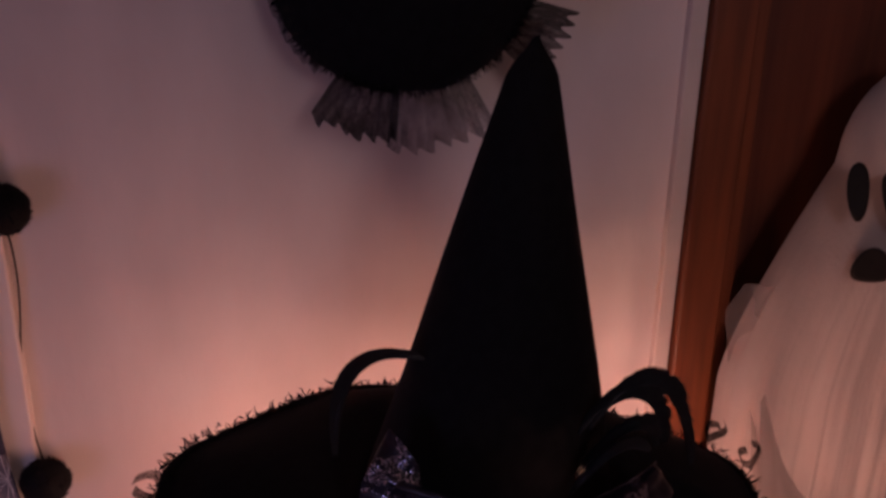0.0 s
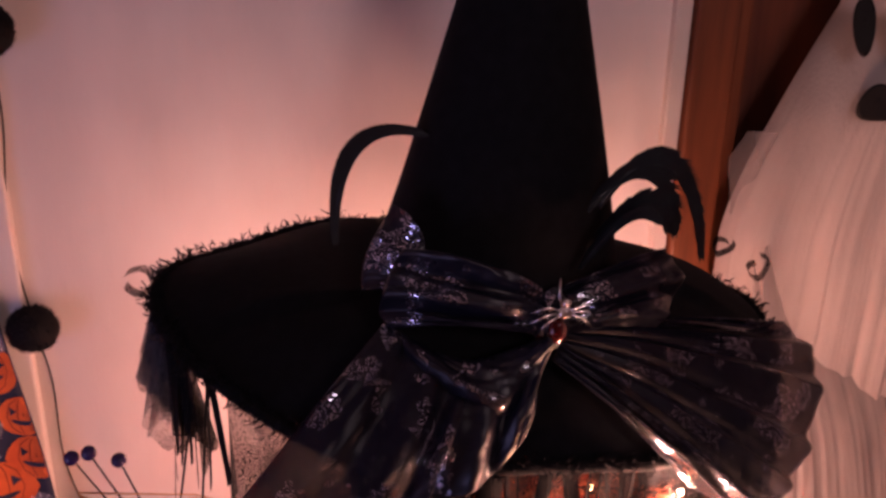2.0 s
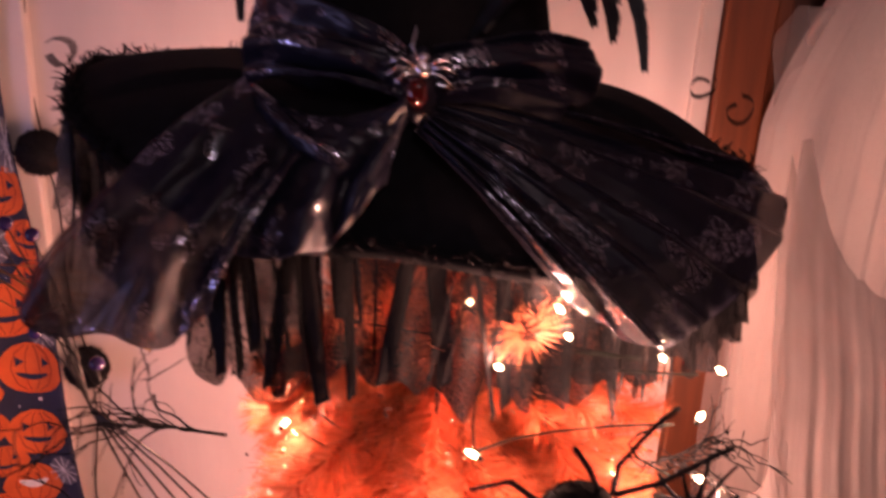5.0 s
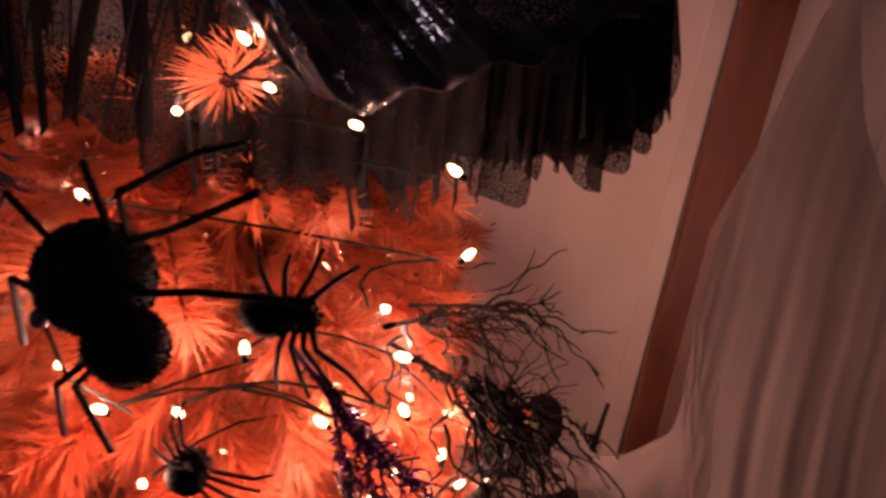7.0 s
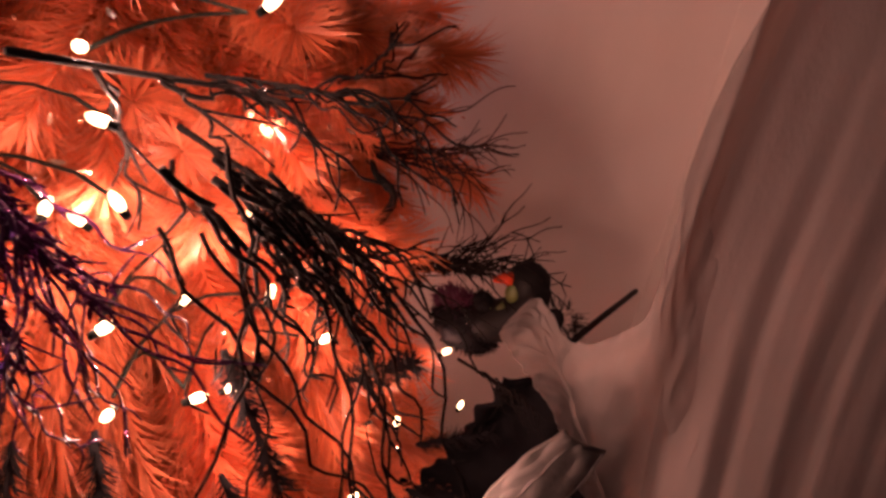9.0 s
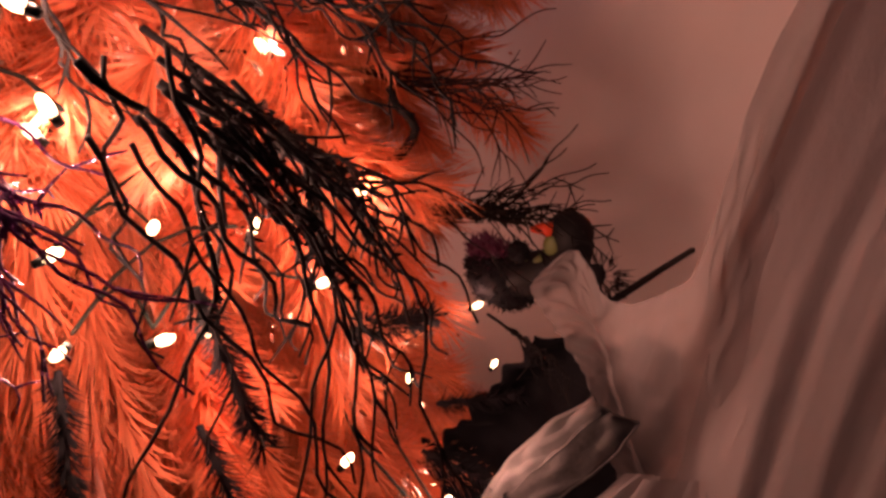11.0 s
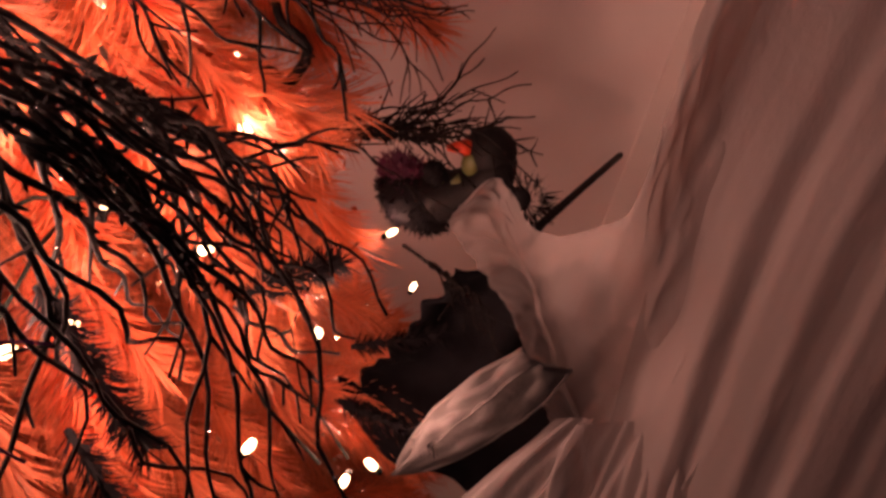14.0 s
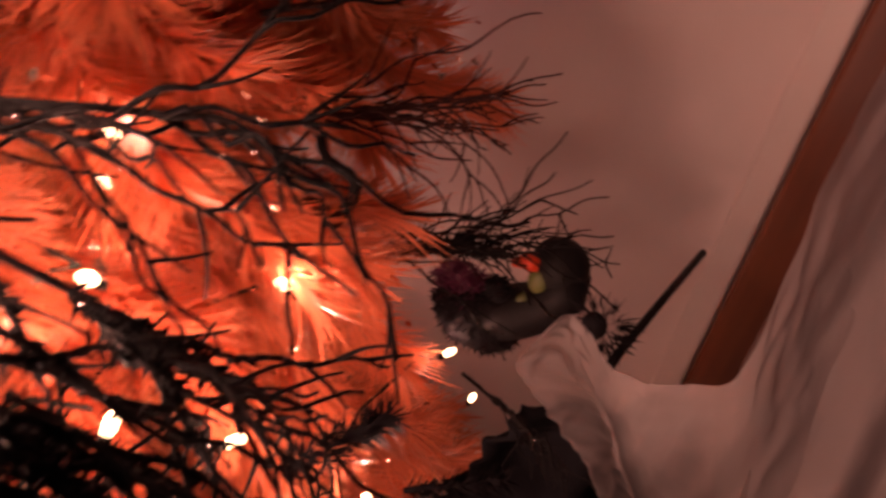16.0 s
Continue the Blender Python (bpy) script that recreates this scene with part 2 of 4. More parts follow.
# ---- building helpers ----
class Shape:
    """Vertices and faces of one mesh."""

    def __init__(self):
        self.v, self.f, self.smooth = [], [], True

    def add(self, verts, faces):
        k = len(self.v)
        self.v += [tuple(p) for p in verts]
        self.f += [tuple(i + k for i in f) for f in faces]
        return self

    def box(self, x0, x1, y0, y1, z0, z1):
        self.smooth = False
        return self.add([(x, y, z) for x in (x0, x1) for y in (y0, y1) for z in (z0, z1)],
                        [(0, 1, 3, 2), (4, 6, 7, 5), (0, 4, 5, 1), (2, 3, 7, 6), (0, 2, 6, 4), (1, 5, 7, 3)])

    def tube(self, points, r0, r1=None, sides=6):
        points = [Vector(p) for p in points]
        r1 = r0 if r1 is None else r1
        verts, faces, n = [], [], len(points)
        side = None
        for i, p in enumerate(points):
            d = (points[min(i + 1, n - 1)] - points[max(i - 1, 0)])
            d = d.normalized() if d.length > 1e-9 else Vector((0, 0, 1))
            if side is None:
                side = d.orthogonal().normalized()
            side = (side - d * side.dot(d))
            side = side.normalized() if side.length > 1e-6 else d.orthogonal().normalized()
            up = d.cross(side)
            r = r0 + (r1 - r0) * i / max(1, n - 1)
            for k in range(sides):
                a = 2 * math.pi * k / sides
                verts.append(p + (side * math.cos(a) + up * math.sin(a)) * r)
        for i in range(n - 1):
            for k in range(sides):
                a, b = i * sides + k, i * sides + (k + 1) % sides
                faces.append((a, b, b + sides, a + sides))
        faces += [tuple(range(sides - 1, -1, -1)), tuple(range((n - 1) * sides, n * sides))]
        return self.add(verts, faces)

    def grid(self, fn, nu, nv, close=False):
        verts = [fn(i / nu, j / nv) for j in range(nv + 1) for i in range(nu if close else nu + 1)]
        w = nu if close else nu + 1
        faces = []
        for j in range(nv):
            for i in range(nu):
                a, b = j * w + i, j * w + (i + 1) % w
                faces.append((a, b, b + w, a + w))
        return self.add(verts, faces)

    def ball(self, c, rx, ry=None, rz=None, nu=20, nv=12, rough=0.0):
        ry, rz = rx if ry is None else ry, rx if rz is None else rz
        c = Vector(c)

        def fn(u, v):
            a, b = 2 * math.pi * u, math.pi * (v * 0.998 + 0.001)
            d = Vector((math.sin(b) * math.cos(a), math.sin(b) * math.sin(a), math.cos(b)))
            k = 1 + rough * noise.noise(d * 9 + c * 50)
            return c + Vector((d.x * rx, d.y * ry, d.z * rz)) * k
        return self.grid(fn, nu, nv, True)

    def needle(self, p, d, length, width, side):
        """A flat thin blade with a bent middle."""
        q = p + d * length
        m = p + d * length * 0.5 + side.cross(d) * length * 0.05
        s = side * width * 0.5
        return self.add([p - s * 0.6, p + s * 0.6, m + s, m - s, q], [(0, 1, 2, 3), (3, 2, 4)])

    def mesh(self, name, mat):
        me = bpy.data.meshes.new(name)
        me.from_pydata(self.v, [], self.f)
        me.materials.append(mat)
        if self.smooth:
            me.polygons.foreach_set("use_smooth", [True] * len(me.polygons))
        me.update()
        return me


def part(name, shape, mat, parent=None, label="", thick=0.0, bevel=0.0):
    """One mesh object, under a thing or a part."""
    ob = new(name, shape.mesh(name, mat))
    if parent is not None:
        ob.parent = parent
        ob.matrix_parent_inverse = parent.matrix_world.inverted() if parent.parent is None else (parent.parent.matrix_basis @ parent.matrix_basis).inverted()
    if label:
        ob["label"] = label
    if thick:
        mod = ob.modifiers.new("thickness", "SOLIDIFY")
        mod.thickness, mod.offset = thick, 0
    if bevel:
        mod = ob.modifiers.new("edge", "BEVEL")
        mod.width, mod.segments = bevel, 2
    return ob


def thing(name, where, label, category, group="", kind=""):
    ob = new(name)
    ob.location = where
    ob.matrix_world = Matrix.Translation(where)
    return tagged(ob, label, category, group, kind)


rnd = random.Random(7)


def jit(a):
    return rnd.uniform(-a, a)


def bend(p, d, length, n, droop=0.0, wig=0.0):
    """Points of a wandering twig."""
    p, d = Vector(p), Vector(d).normalized()
    pts = [p.copy()]
    w = Vector((jit(wig), jit(wig), jit(wig)))
    for i in range(n):
        w = w * 0.75 + Vector((jit(wig), jit(wig), jit(wig))) * 0.8
        d = (d + w + Vector((0, 0, -droop))).normalized()
        p = p + d * (length / n)
        pts.append(p.copy())
    return pts


def along(points, v):
    """A point on a smooth curve through the given points."""
    pts = [Vector(p) for p in points]
    k = v * (len(pts) - 1)
    i = min(int(k), len(pts) - 2)
    w = k - i
    p0, p1, p2, p3 = pts[max(i - 1, 0)], pts[i], pts[i + 1], pts[min(i + 2, len(pts) - 1)]
    return 0.5 * (2 * p1 + (p2 - p0) * w + (2 * p0 - 5 * p1 + 4 * p2 - p3) * w * w + (3 * p1 - p0 - 3 * p2 + p3) * w ** 3)


# ---- the room ----
WALL = 0.362
wall = part("wall_north", Shape().box(-1.6, 0.300, WALL, WALL + 0.12, 0, 2.4).box(1.12, 1.7, WALL, WALL + 0.12, 0, 2.4).box(0.300, 1.12, WALL, WALL + 0.12, 2.06, 2.4), PLASTER)
tagged(wall, "cream painted plaster wall behind the tree", "wall", kind="structure")
for name, box in (("wall_south", (-1.7, 1.8, -2.72, -2.6, 0, 2.4)), ("wall_west", (-1.72, -1.6, -2.6, WALL + 0.12, 0, 2.4)),
                  ("wall_east", (1.7, 1.82, -2.6, WALL + 0.12, 0, 2.4))):
    tagged(part(name, Shape().box(*box), PLASTER), "plain cream plaster wall closing the room", "wall", kind="structure")
tagged(part("floor", Shape().box(-1.8, 1.9, -2.8, 0.7, -0.1, 0), FLOOR), "brown wooden floor", "floor", kind="structure")
tagged(part("ceiling", Shape().box(-1.8, 1.9, -2.8, 0.7, 2.4, 2.5), CEILING), "plain white ceiling", "ceiling", kind="structure")


def door():
    t = thing("door_1", (0.7, WALL, 0), "closed dark red-brown wooden door with stained casing beside the tree", "door", kind="structure")
    part("casing", Shape().box(0.277, 0.325, WALL - 0.018, WALL + 0.06, 0, 2.10), WOOD, t, "red-brown stained wooden casing", bevel=0.003)
    part("casing", Shape().box(1.10, 1.155, WALL - 0.018, WALL + 0.06, 0, 2.10), WOOD, t, bevel=0.003)
    part("casing", Shape().box(0.325, 1.10, WALL - 0.017, WALL + 0.06, 2.04, 2.10), WOOD, t, bevel=0.003)
    part("stop_bead", Shape().box(0.322, 0.340, WALL - 0.012, WALL + 0.06, 0, 2.04), WOOD, t, bevel=0.003)
    part("door_leaf", Shape().box(0.340, 1.10, WALL + 0.02, WALL + 0.06, 0.01, 2.04), WOOD_PANEL, t)
    part("white_edge", Shape().box(0.257, 0.275, WALL - 0.010, WALL + 0.004, 0, 2.10), TRIM, t, "white painted edge strip", bevel=0.002)


door()


def corner_trim():
    t = thing("trim", (-0.4, WALL, 0), "grey-violet painted upright window trim beside the pumpkin curtain", "trim", kind="structure")
    part("board", Shape().box(-0.470, -0.384, WALL - 0.012, WALL + 0.002, 0, 2.3), TRIM, t, bevel=0.002)


corner_trim()


# ---- the tree ----
def tree_radius(z):
    if z > 1.27:
        return 0.085 + 0.165 * min(1.0, (1.395 - z) / 0.125)
    return 0.25 + 0.16 * (1.27 - z)


def tree_reach(a, z):
    """How far a branch may go in the direction a: the tree is flattened by the wall and beside the door."""
    r = tree_radius(z)
    if math.sin(a) > 0:
        r = min(r, 0.25 / max(0.2, math.sin(a)))
    if math.cos(a) > 0:
        side = 0.146 + 0.19 * max(0.0, 1.20 - z)
        if math.sin(a) > 0.25:
            side = min(0.21, 0.098 + 0.75 * max(0.0, 1.16 - z))
        r = min(r, side / max(0.2, math.cos(a)))
    else:
        r = min(r, (0.150 + 0.16 * max(0.0, 1.20 - z)) / max(0.2, -math.cos(a)))
        if math.cos(a) < -0.25 and math.sin(a) < 0:
            r = min(r, 0.150 + 0.22 * max(0.0, 1.24 - z))
    return r


def plume(length, fat, seed):
    """One bottle-brush branch along +x: a stem, a few side shoots and long thin needles leaning towards the tip."""
    r = random.Random(seed)
    s = Shape()
    stems = [([Vector((length * k / 5, 0.0, -0.10 * length * (k / 5) ** 2)) for k in range(6)], 1.0)]
    for k in range(3):
        x = length * r.uniform(0.25, 0.65)
        a = r.uniform(0, 2 * math.pi)
        d = Vector((0.85, 0.5 * math.cos(a), 0.5 * math.sin(a)))
        p = Vector((x, 0, -0.10 * length * (x / length) ** 2))
        stems.append(([p + d * length * 0.36 * j / 3 for j in range(4)], 0.8))
    blades = Shape()
    for pts, k in stems:
        s.tube(pts, 0.0016, 0.0008, 5)
        for _ in range(int(1250 * (pts[-1] - pts[0]).length / 0.2 * k)):
            u = r.random() ** 0.85 * (len(pts) - 1)
            i = min(int(u), len(pts) - 2)
            p = pts[i].lerp(pts[i + 1], u - i)
            ax = (pts[i + 1] - pts[i]).normalized()
            side = ax.orthogonal().normalized()
            a = r.uniform(0, 2 * math.pi)
            out = (side * math.cos(a) + ax.cross(side) * math.sin(a)).normalized()
            d = (out + ax * r.uniform(0.55, 1.25)).normalized()
            blades.needle(p, d, fat * r.uniform(0.75, 1.1), r.uniform(0.0009, 0.0013), d.cross(ax).normalized())
    flakes = Shape()
    for _ in range(70):
        x = length * r.uniform(0.1, 1.0)
        p = Vector((x, r.gauss(0, fat * 0.45), -0.10 * length * (x / length) ** 2 + r.gauss(0, fat * 0.45)))
        d = Vector((r.gauss(0, 1), r.gauss(0, 1), r.gauss(0, 1))).normalized()
        flakes.needle(p, d, r.uniform(0.0015, 0.006), 0.0011, d.orthogonal().normalized())
    return s.mesh("stem", ORANGE_STEM), blades.mesh("needles", ORANGE), flakes


def orange_tree():
    t = thing("halloween_tree", (TX, TY, 0), "orange feathery artificial tree strung with small lit bulbs", "artificial tree")
    part("trunk", Shape().tube([(TX, TY, z * 0.1) for z in range(15)], 0.018, 0.010, 10), ORANGE_STEM, t)
    feet = Shape()
    for k in range(3):
        a = 2.1 * k
        feet.tube([(TX, TY, 0.10), (TX + 0.12 * math.cos(a), TY + 0.12 * math.sin(a), 0.05), (TX + 0.22 * math.cos(a), TY + 0.22 * math.sin(a), 0.012)], 0.010, 0.010, 8)
    part("stand", feet, BLACK, t, "black metal tree stand")
    kinds = [plume(0.20, 0.030, 3), plume(0.20, 0.033, 4), plume(0.20, 0.027, 5), plume(0.20, 0.031, 6)]
    r = random.Random(11)
    z = 1.365
    glint = Shape()
    while z > 0.30:
        n = 11 if z > 0.75 else 8
        start = r.random() * 6.28
        for k in range(n):
            a = start + 2 * math.pi * (k + r.uniform(-0.25, 0.25)) / n
            reach = tree_reach(a, z) * r.uniform(0.84, 1.03) - 0.012
            inner = max(0.012, reach - 0.215)
            stem, blades, flakes = kinds[r.randrange(4)]
            pitch = r.uniform(-1.25, -0.35) if z < 1.25 else r.uniform(-1.1, -0.3)
            scale = min(1.55, (reach - inner) / 0.20 / max(0.45, math.cos(pitch)))
            m = Matrix.Translation((TX + inner * math.cos(a), TY + inner * math.sin(a), z + r.uniform(-0.02, 0.02) - 0.12 * pitch * (z < 1.22))) @ \
                Matrix.Rotation(a, 4, "Z") @ Matrix.Rotation(-pitch, 4, "Y") @ Matrix.Rotation(r.uniform(0, 6.28), 4, "X") @ Matrix.Diagonal((scale, 1, 1, 1))
            b = new("branch", stem)
            b.parent, b.matrix_parent_inverse = t, t.matrix_world.inverted()
            b.matrix_basis = m
            c = new("needles", blades)
            c.parent = b
            for q in flakes.v[::5]:
                d = Vector((r.gauss(0, 1), r.gauss(0, 1), r.gauss(0, 1))).normalized()
                glint.needle(m @ Vector(q), d, r.uniform(0.002, 0.006), 0.0020, d.orthogonal().normalized())
        z -= 0.038
    tagged(part("tinsel", glint, FLAKE, t, "tiny glinting tinsel flakes"), kind="stuff")
    return t


orange_tree()

# lit bulbs where the string shows them, then the rest of the string spread over the tree
SPOTS = [(.146, -.107, 1.273), (.199, -.068, 1.270), (.200, -.066, 1.242), (.197, -.006, 1.291), (.183, -.063, 1.286), (.160, .041, 1.217),
         (.202, -.003, 1.177), (.186, -.068, 1.189), (.243, .010, 1.081), (.183, .079, 1.149), (.198, -.020, 1.139), (.221, .079, 1.064), (.205, -.045, 1.155),
         (.188, .180, 1.031), (.191, .216, .961), (.056, -.088, 1.308), (.107, -.030, 1.355), (.198, -.035, 1.340), (.160, .030, 1.385), (.068, -.119, 1.248),
         (.119, -.112, 1.241), (.066, -.040, 1.338)]
SPOTS += [(.183, -.081, 1.238), (.186, -.031, 1.182), (.192, -.069, 1.158), (.203, .031, 1.137), (.174, .019, 1.192),
          (.265, .045, 1.043), (.268, .063, 1.029), (.158, -.049, 1.354), (.156, -.048, 1.209), (.092, -.121, 1.236), (.114, -.125, 1.211),
          (-.023, .007, 1.341), (.047, -.012, 1.363), (.10, -.04, 1.375), (-.077, .044, 1.266)]
SEEN = len(SPOTS)
for k in range(70):
    z = 1.30 - 0.90 * (k + 0.5) / 70
    a = 2.399 * k
    rr = tree_reach(a, z) * rnd.uniform(0.62, 0.93)
    x, y = TX + rr * math.cos(a), TY + rr * math.sin(a)
    if x < 0.02 or z < 0.93:
        SPOTS.append((x, y, z))


def light_string():
    t = thing("light_string", (TX, TY, 0.4), "string of small warm lit bulbs wound through the orange tree", "string lights")
    glass, cup = Shape(), Shape()
    glass.ball((0, 0, 0.003), 0.0018, 0.0018, 0.0038, 10, 8)
    cup.tube([(0, 0, -0.003), (0, 0, 0.0005)], 0.0014, 0.0017, 8)
    gm, cm = glass.mesh("bulb", BULB), cup.mesh("socket", SOCKET)
    for p in SPOTS:
        m = Matrix.Translation(p) @ Euler((jit(1.2), jit(1.2), jit(3))).to_matrix().to_4x4()
        for name, me in (("bulb", gm), ("socket", cm)):
            o = new(name, me)
            o.parent, o.matrix_parent_inverse = t, t.matrix_world.inverted()
            o.matrix_basis = m
    order = sorted(SPOTS, key=lambda p: -p[2])
    for a, b in zip(order, order[1:]):
        if (Vector(a) - Vector(b)).length < 0.22:
            a, b = (q + (Vector((TX, TY, q.z)) - q).normalized() * 0.014 - Vector((0, 0, 0.006)) for q in (Vector(a), Vector(b)))
            mid = (a + b) * 0.5
            mid += (Vector((TX, TY, mid.z)) - mid) * 0.35 + Vector((0, 0, -0.015))
            part("wire", Shape().tube([Vector(a).lerp(mid, k / 4).lerp(mid.lerp(Vector(b), k / 4), k / 4) for k in range(5)], 0.0008, 0.0008, 4), SOCKET, t)


light_string()
# the light that the bulbs give off
for k, (x, y, z) in enumerate(SPOTS):
    if k < SEEN:
        lamp("string_and_fill_glow", "POINT", (x * 0.985, y + 0.003, z + 0.003), (0, 0, 0), 0.14 if z > 1.33 else 0.34 if y < 0.1 else 0.08, TREE_LIGHT, 0.003)
    elif z > 0.9 or k % 3 == 0:
        lamp("string_and_fill_glow", "POINT", (x, y, z), (0, 0, 0), 0.28, TREE_LIGHT, 0.006)
# three added fill lamps, no bulbs there, to brighten the wall behind the tree
for x, y, z in ((-0.12, 0.20, 1.34), (0.05, 0.22, 1.30), (-0.17, 0.10, 1.22)):
    lamp("string_and_fill_glow", "POINT", (x, y, z), (0, 0, 0), 0.6, TREE_LIGHT, 0.02)


# ---- the witch hat ----
HX, HY, HZ = 0.014, 0.10, 1.478


def brim_edge(a):
    c, s = math.cos(a), math.sin(a)
    z = 1.43 + (0.020 * c * c * (-1 if c > 0 else 2)) + (0.034 * s * s if s > 0 else -0.036 * s * s)
    z += 0.006 * math.sin(3 * a + 1) + 0.004 * math.sin(7 * a)
    k = 1 + 0.02 * math.sin(5 * a)
    return Vector((0.005 + 0.240 * c * k, 0.115 + (0.155 if s > 0 else 0.150) * s * k, z))


def brim_point(a, u):
    inner = Vector((HX + 0.088 * math.cos(a) - 0.006, HY + 0.082 * math.sin(a), HZ))
    e = brim_edge(a)
    p = inner.lerp(e, u)
    p.z = inner.z + (e.z - inner.z) * u ** 1.5 + 0.010 * math.sin(u * math.pi) * (1 if math.sin(a) > -0.3 else 0.4)
    return p


def witch_hat():
    t = thing("witch_hat", (HX, HY, 1.40), "black felt witch hat with shimmery bow and feathers topping the tree", "hat")

    def cone(u, v):
        a = 2 * math.pi * u
        z = HZ - 0.004 + 0.330 * v
        r = 0.0945 - 0.0835 * v
        r *= min(1.0, 0.15 + (1 - v) * 14) * (1 + 0.02 * math.sin(3 * a + 7 * v) * (1 - v))
        return (0.006 + 0.020 * v + r * math.cos(a), HY + r * math.sin(a) * 0.92, z)
    part("crown", Shape().grid(cone, 48, 40, True), FELT, t)
    part("brim", Shape().grid(lambda u, v: brim_point(2 * math.pi * u, v), 96, 14, True), FELT, t, thick=0.003)
    # curly trim round the edge
    s = Shape()
    r = random.Random(5)
    for k in range(2600):
        a = r.uniform(0, 2 * math.pi)
        e = brim_edge(a) + Vector((r.gauss(0, 0.003), r.gauss(0, 0.003), r.gauss(0.001, 0.003)))
        out = Vector((math.cos(a), math.sin(a), 0))
        d = (out * r.uniform(-0.2, 1) + Vector((r.uniform(-1, 1), r.uniform(-1, 1), r.uniform(-0.5, 1.0)))).normalized()
        L = r.uniform(0.004, 0.0115)
        pts = [e]
        for j in range(3):
            d = (d + Vector((r.uniform(-1, 1), r.uniform(-1, 1), r.uniform(-1, 1))) * 0.7).normalized()
            pts.append(pts[-1] + d * L / 3)
        s.tube(pts, 0.0009, 0.0004, 3)
    s.tube([brim_edge(2 * math.pi * k / 90) for k in range(91)], 0.0045, 0.0045, 8)
    part("fur_trim", s, FUR, t, "curly black fur edging")

    # bow: gathered loops, a knot, a swag under them and sheer tails spread over the brim
    def drape(name, inner, outer, folds, depth, seed, bulge, label="", mat=SATIN, nu=90, nv=50):
        face = Vector((0, -0.8, 0.6))

        def fn(u, v):
            p = along(inner, u).lerp(along(outer, u), v)
            x = (u * folds + 0.30 * noise.noise(Vector((u * 2, v * 1.6, seed)))) * 2 * math.pi + seed
            w = depth * (math.sin(x) + 0.35 * math.sin(2 * x + 1.3 + 2 * v)) * (0.25 + 0.75 * v ** 0.7)
            w += depth * 0.7 * noise.noise(Vector((u * 5, v * 3, seed * 3.1))) + depth * 0.22 * noise.noise(Vector((u * 16, v * 9, seed)))
            w += bulge * math.sin(math.pi * min(1.0, 0.06 + v * 0.94)) ** 0.8
            return p + face * w + Vector((0, 0, 0.35 * depth * math.sin(x * 0.5) * v))
        return part(name, Shape().grid(fn, nu, nv), mat, t, label, thick=0.0008)
    drape("bow_loop", [(-.050, .022, 1.498), (-.056, .030, 1.515), (-.060, .036, 1.535)], [(-.098, .045, 1.496), (-.094, .050, 1.520), (-.076, .055, 1.553)], 1.6, 0.004, 2, 0.008)
    drape("bow_loop", [(.006, -.004, 1.510), (.006, -.014, 1.497), (.006, -.012, 1.482)], [(-.074, .026, 1.530), (-.090, .014, 1.506), (-.087, .010, 1.483)], 2.2, 0.0065, 1, 0.018, "gathered black shimmer bow loop")
    drape("bow_loop", [(.020, -.002, 1.510), (.022, -.013, 1.497), (.022, -.010, 1.482)], [(.112, .040, 1.514), (.118, .028, 1.495), (.094, .004, 1.474)], 2.2, 0.0060, 3, 0.016)
    drape("bow_fold", [(-.085, .010, 1.486), (-.045, -.016, 1.473), (.008, -.016, 1.484)], [(-.080, -.006, 1.470), (-.058, -.022, 1.455), (-.030, -.034, 1.445), (-.008, -.034, 1.452), (.008, -.022, 1.474)], 1.4, 0.005, 4, 0.010, "drooping fold under the bow loop")
    part("knot", Shape().ball((0.014, -0.008, 1.492), 0.012, 0.010, 0.020, 20, 14, 0.2), SATIN, t)
    drape("sash_tail", [(-.087, .014, 1.488), (-.070, -.008, 1.470), (-.042, -.022, 1.456)], [(-.200, -.046, 1.384), (-.192, -.064, 1.360), (-.152, -.068, 1.360), (-.122, -.076, 1.353), (-.092, -.066, 1.374)],
          2.4, 0.0075, 5, 0.020, "wide sheer blue-black shimmer sash tail", SATIN_SHEER, 130, 70)
    drape("sash_panel", [(-.072, .000, 1.476), (-.047, -.020, 1.460), (-.004, -.018, 1.474), (.008, -.014, 1.478)], [(-.114, -.036, 1.416), (-.089, -.044, 1.406), (-.047, -.050, 1.399), (-.018, -.042, 1.422), (-.002, -.032, 1.447)],
          2.6, 0.0070, 7, 0.008, "blue-black shimmer panel over the front of the brim", SATIN, 120, 50)
    drape("sash_panel", [(.012, -.018, 1.468), (.016, -.014, 1.475), (.020, -.008, 1.482), (.026, .000, 1.490)],
          [(.097, -.042, 1.391), (.130, -.050, 1.366), (.165, -.048, 1.364), (.205, -.018, 1.384), (.246, .036, 1.408), (.242, .072, 1.430), (.165, .020, 1.458)],
          8.0, 0.0050, 8, 0.012, "sheer pleated black shimmer panel fanned over the brim", SATIN_SHEER, 220, 60)
    # tulle skirts hanging from the edge
    def skirt(name, a0, a1, drop, flare, waves, mat, seed, ragged=0.012):
        def fn(u, v):
            a = a0 + (a1 - a0) * u
            e = brim_edge(a)
            out = Vector((math.cos(a), math.sin(a), 0))
            k = flare * v + 0.007 * math.sin(waves * u * 6.28 + seed) * (0.3 + v)
            L = drop * (1 + 0.25 * noise.noise(Vector((u * 7, seed, 0)))) + ragged * 1.3 * noise.noise(Vector((u * waves * 2.6, seed * 2.7, 4)))
            return e * 1.0 + out * k + Vector((0, 0, -0.002 - L * v))
        return part(name, Shape().grid(fn, 90, 10), mat, t, "sheer black tulle hanging from the brim", thick=0.0)
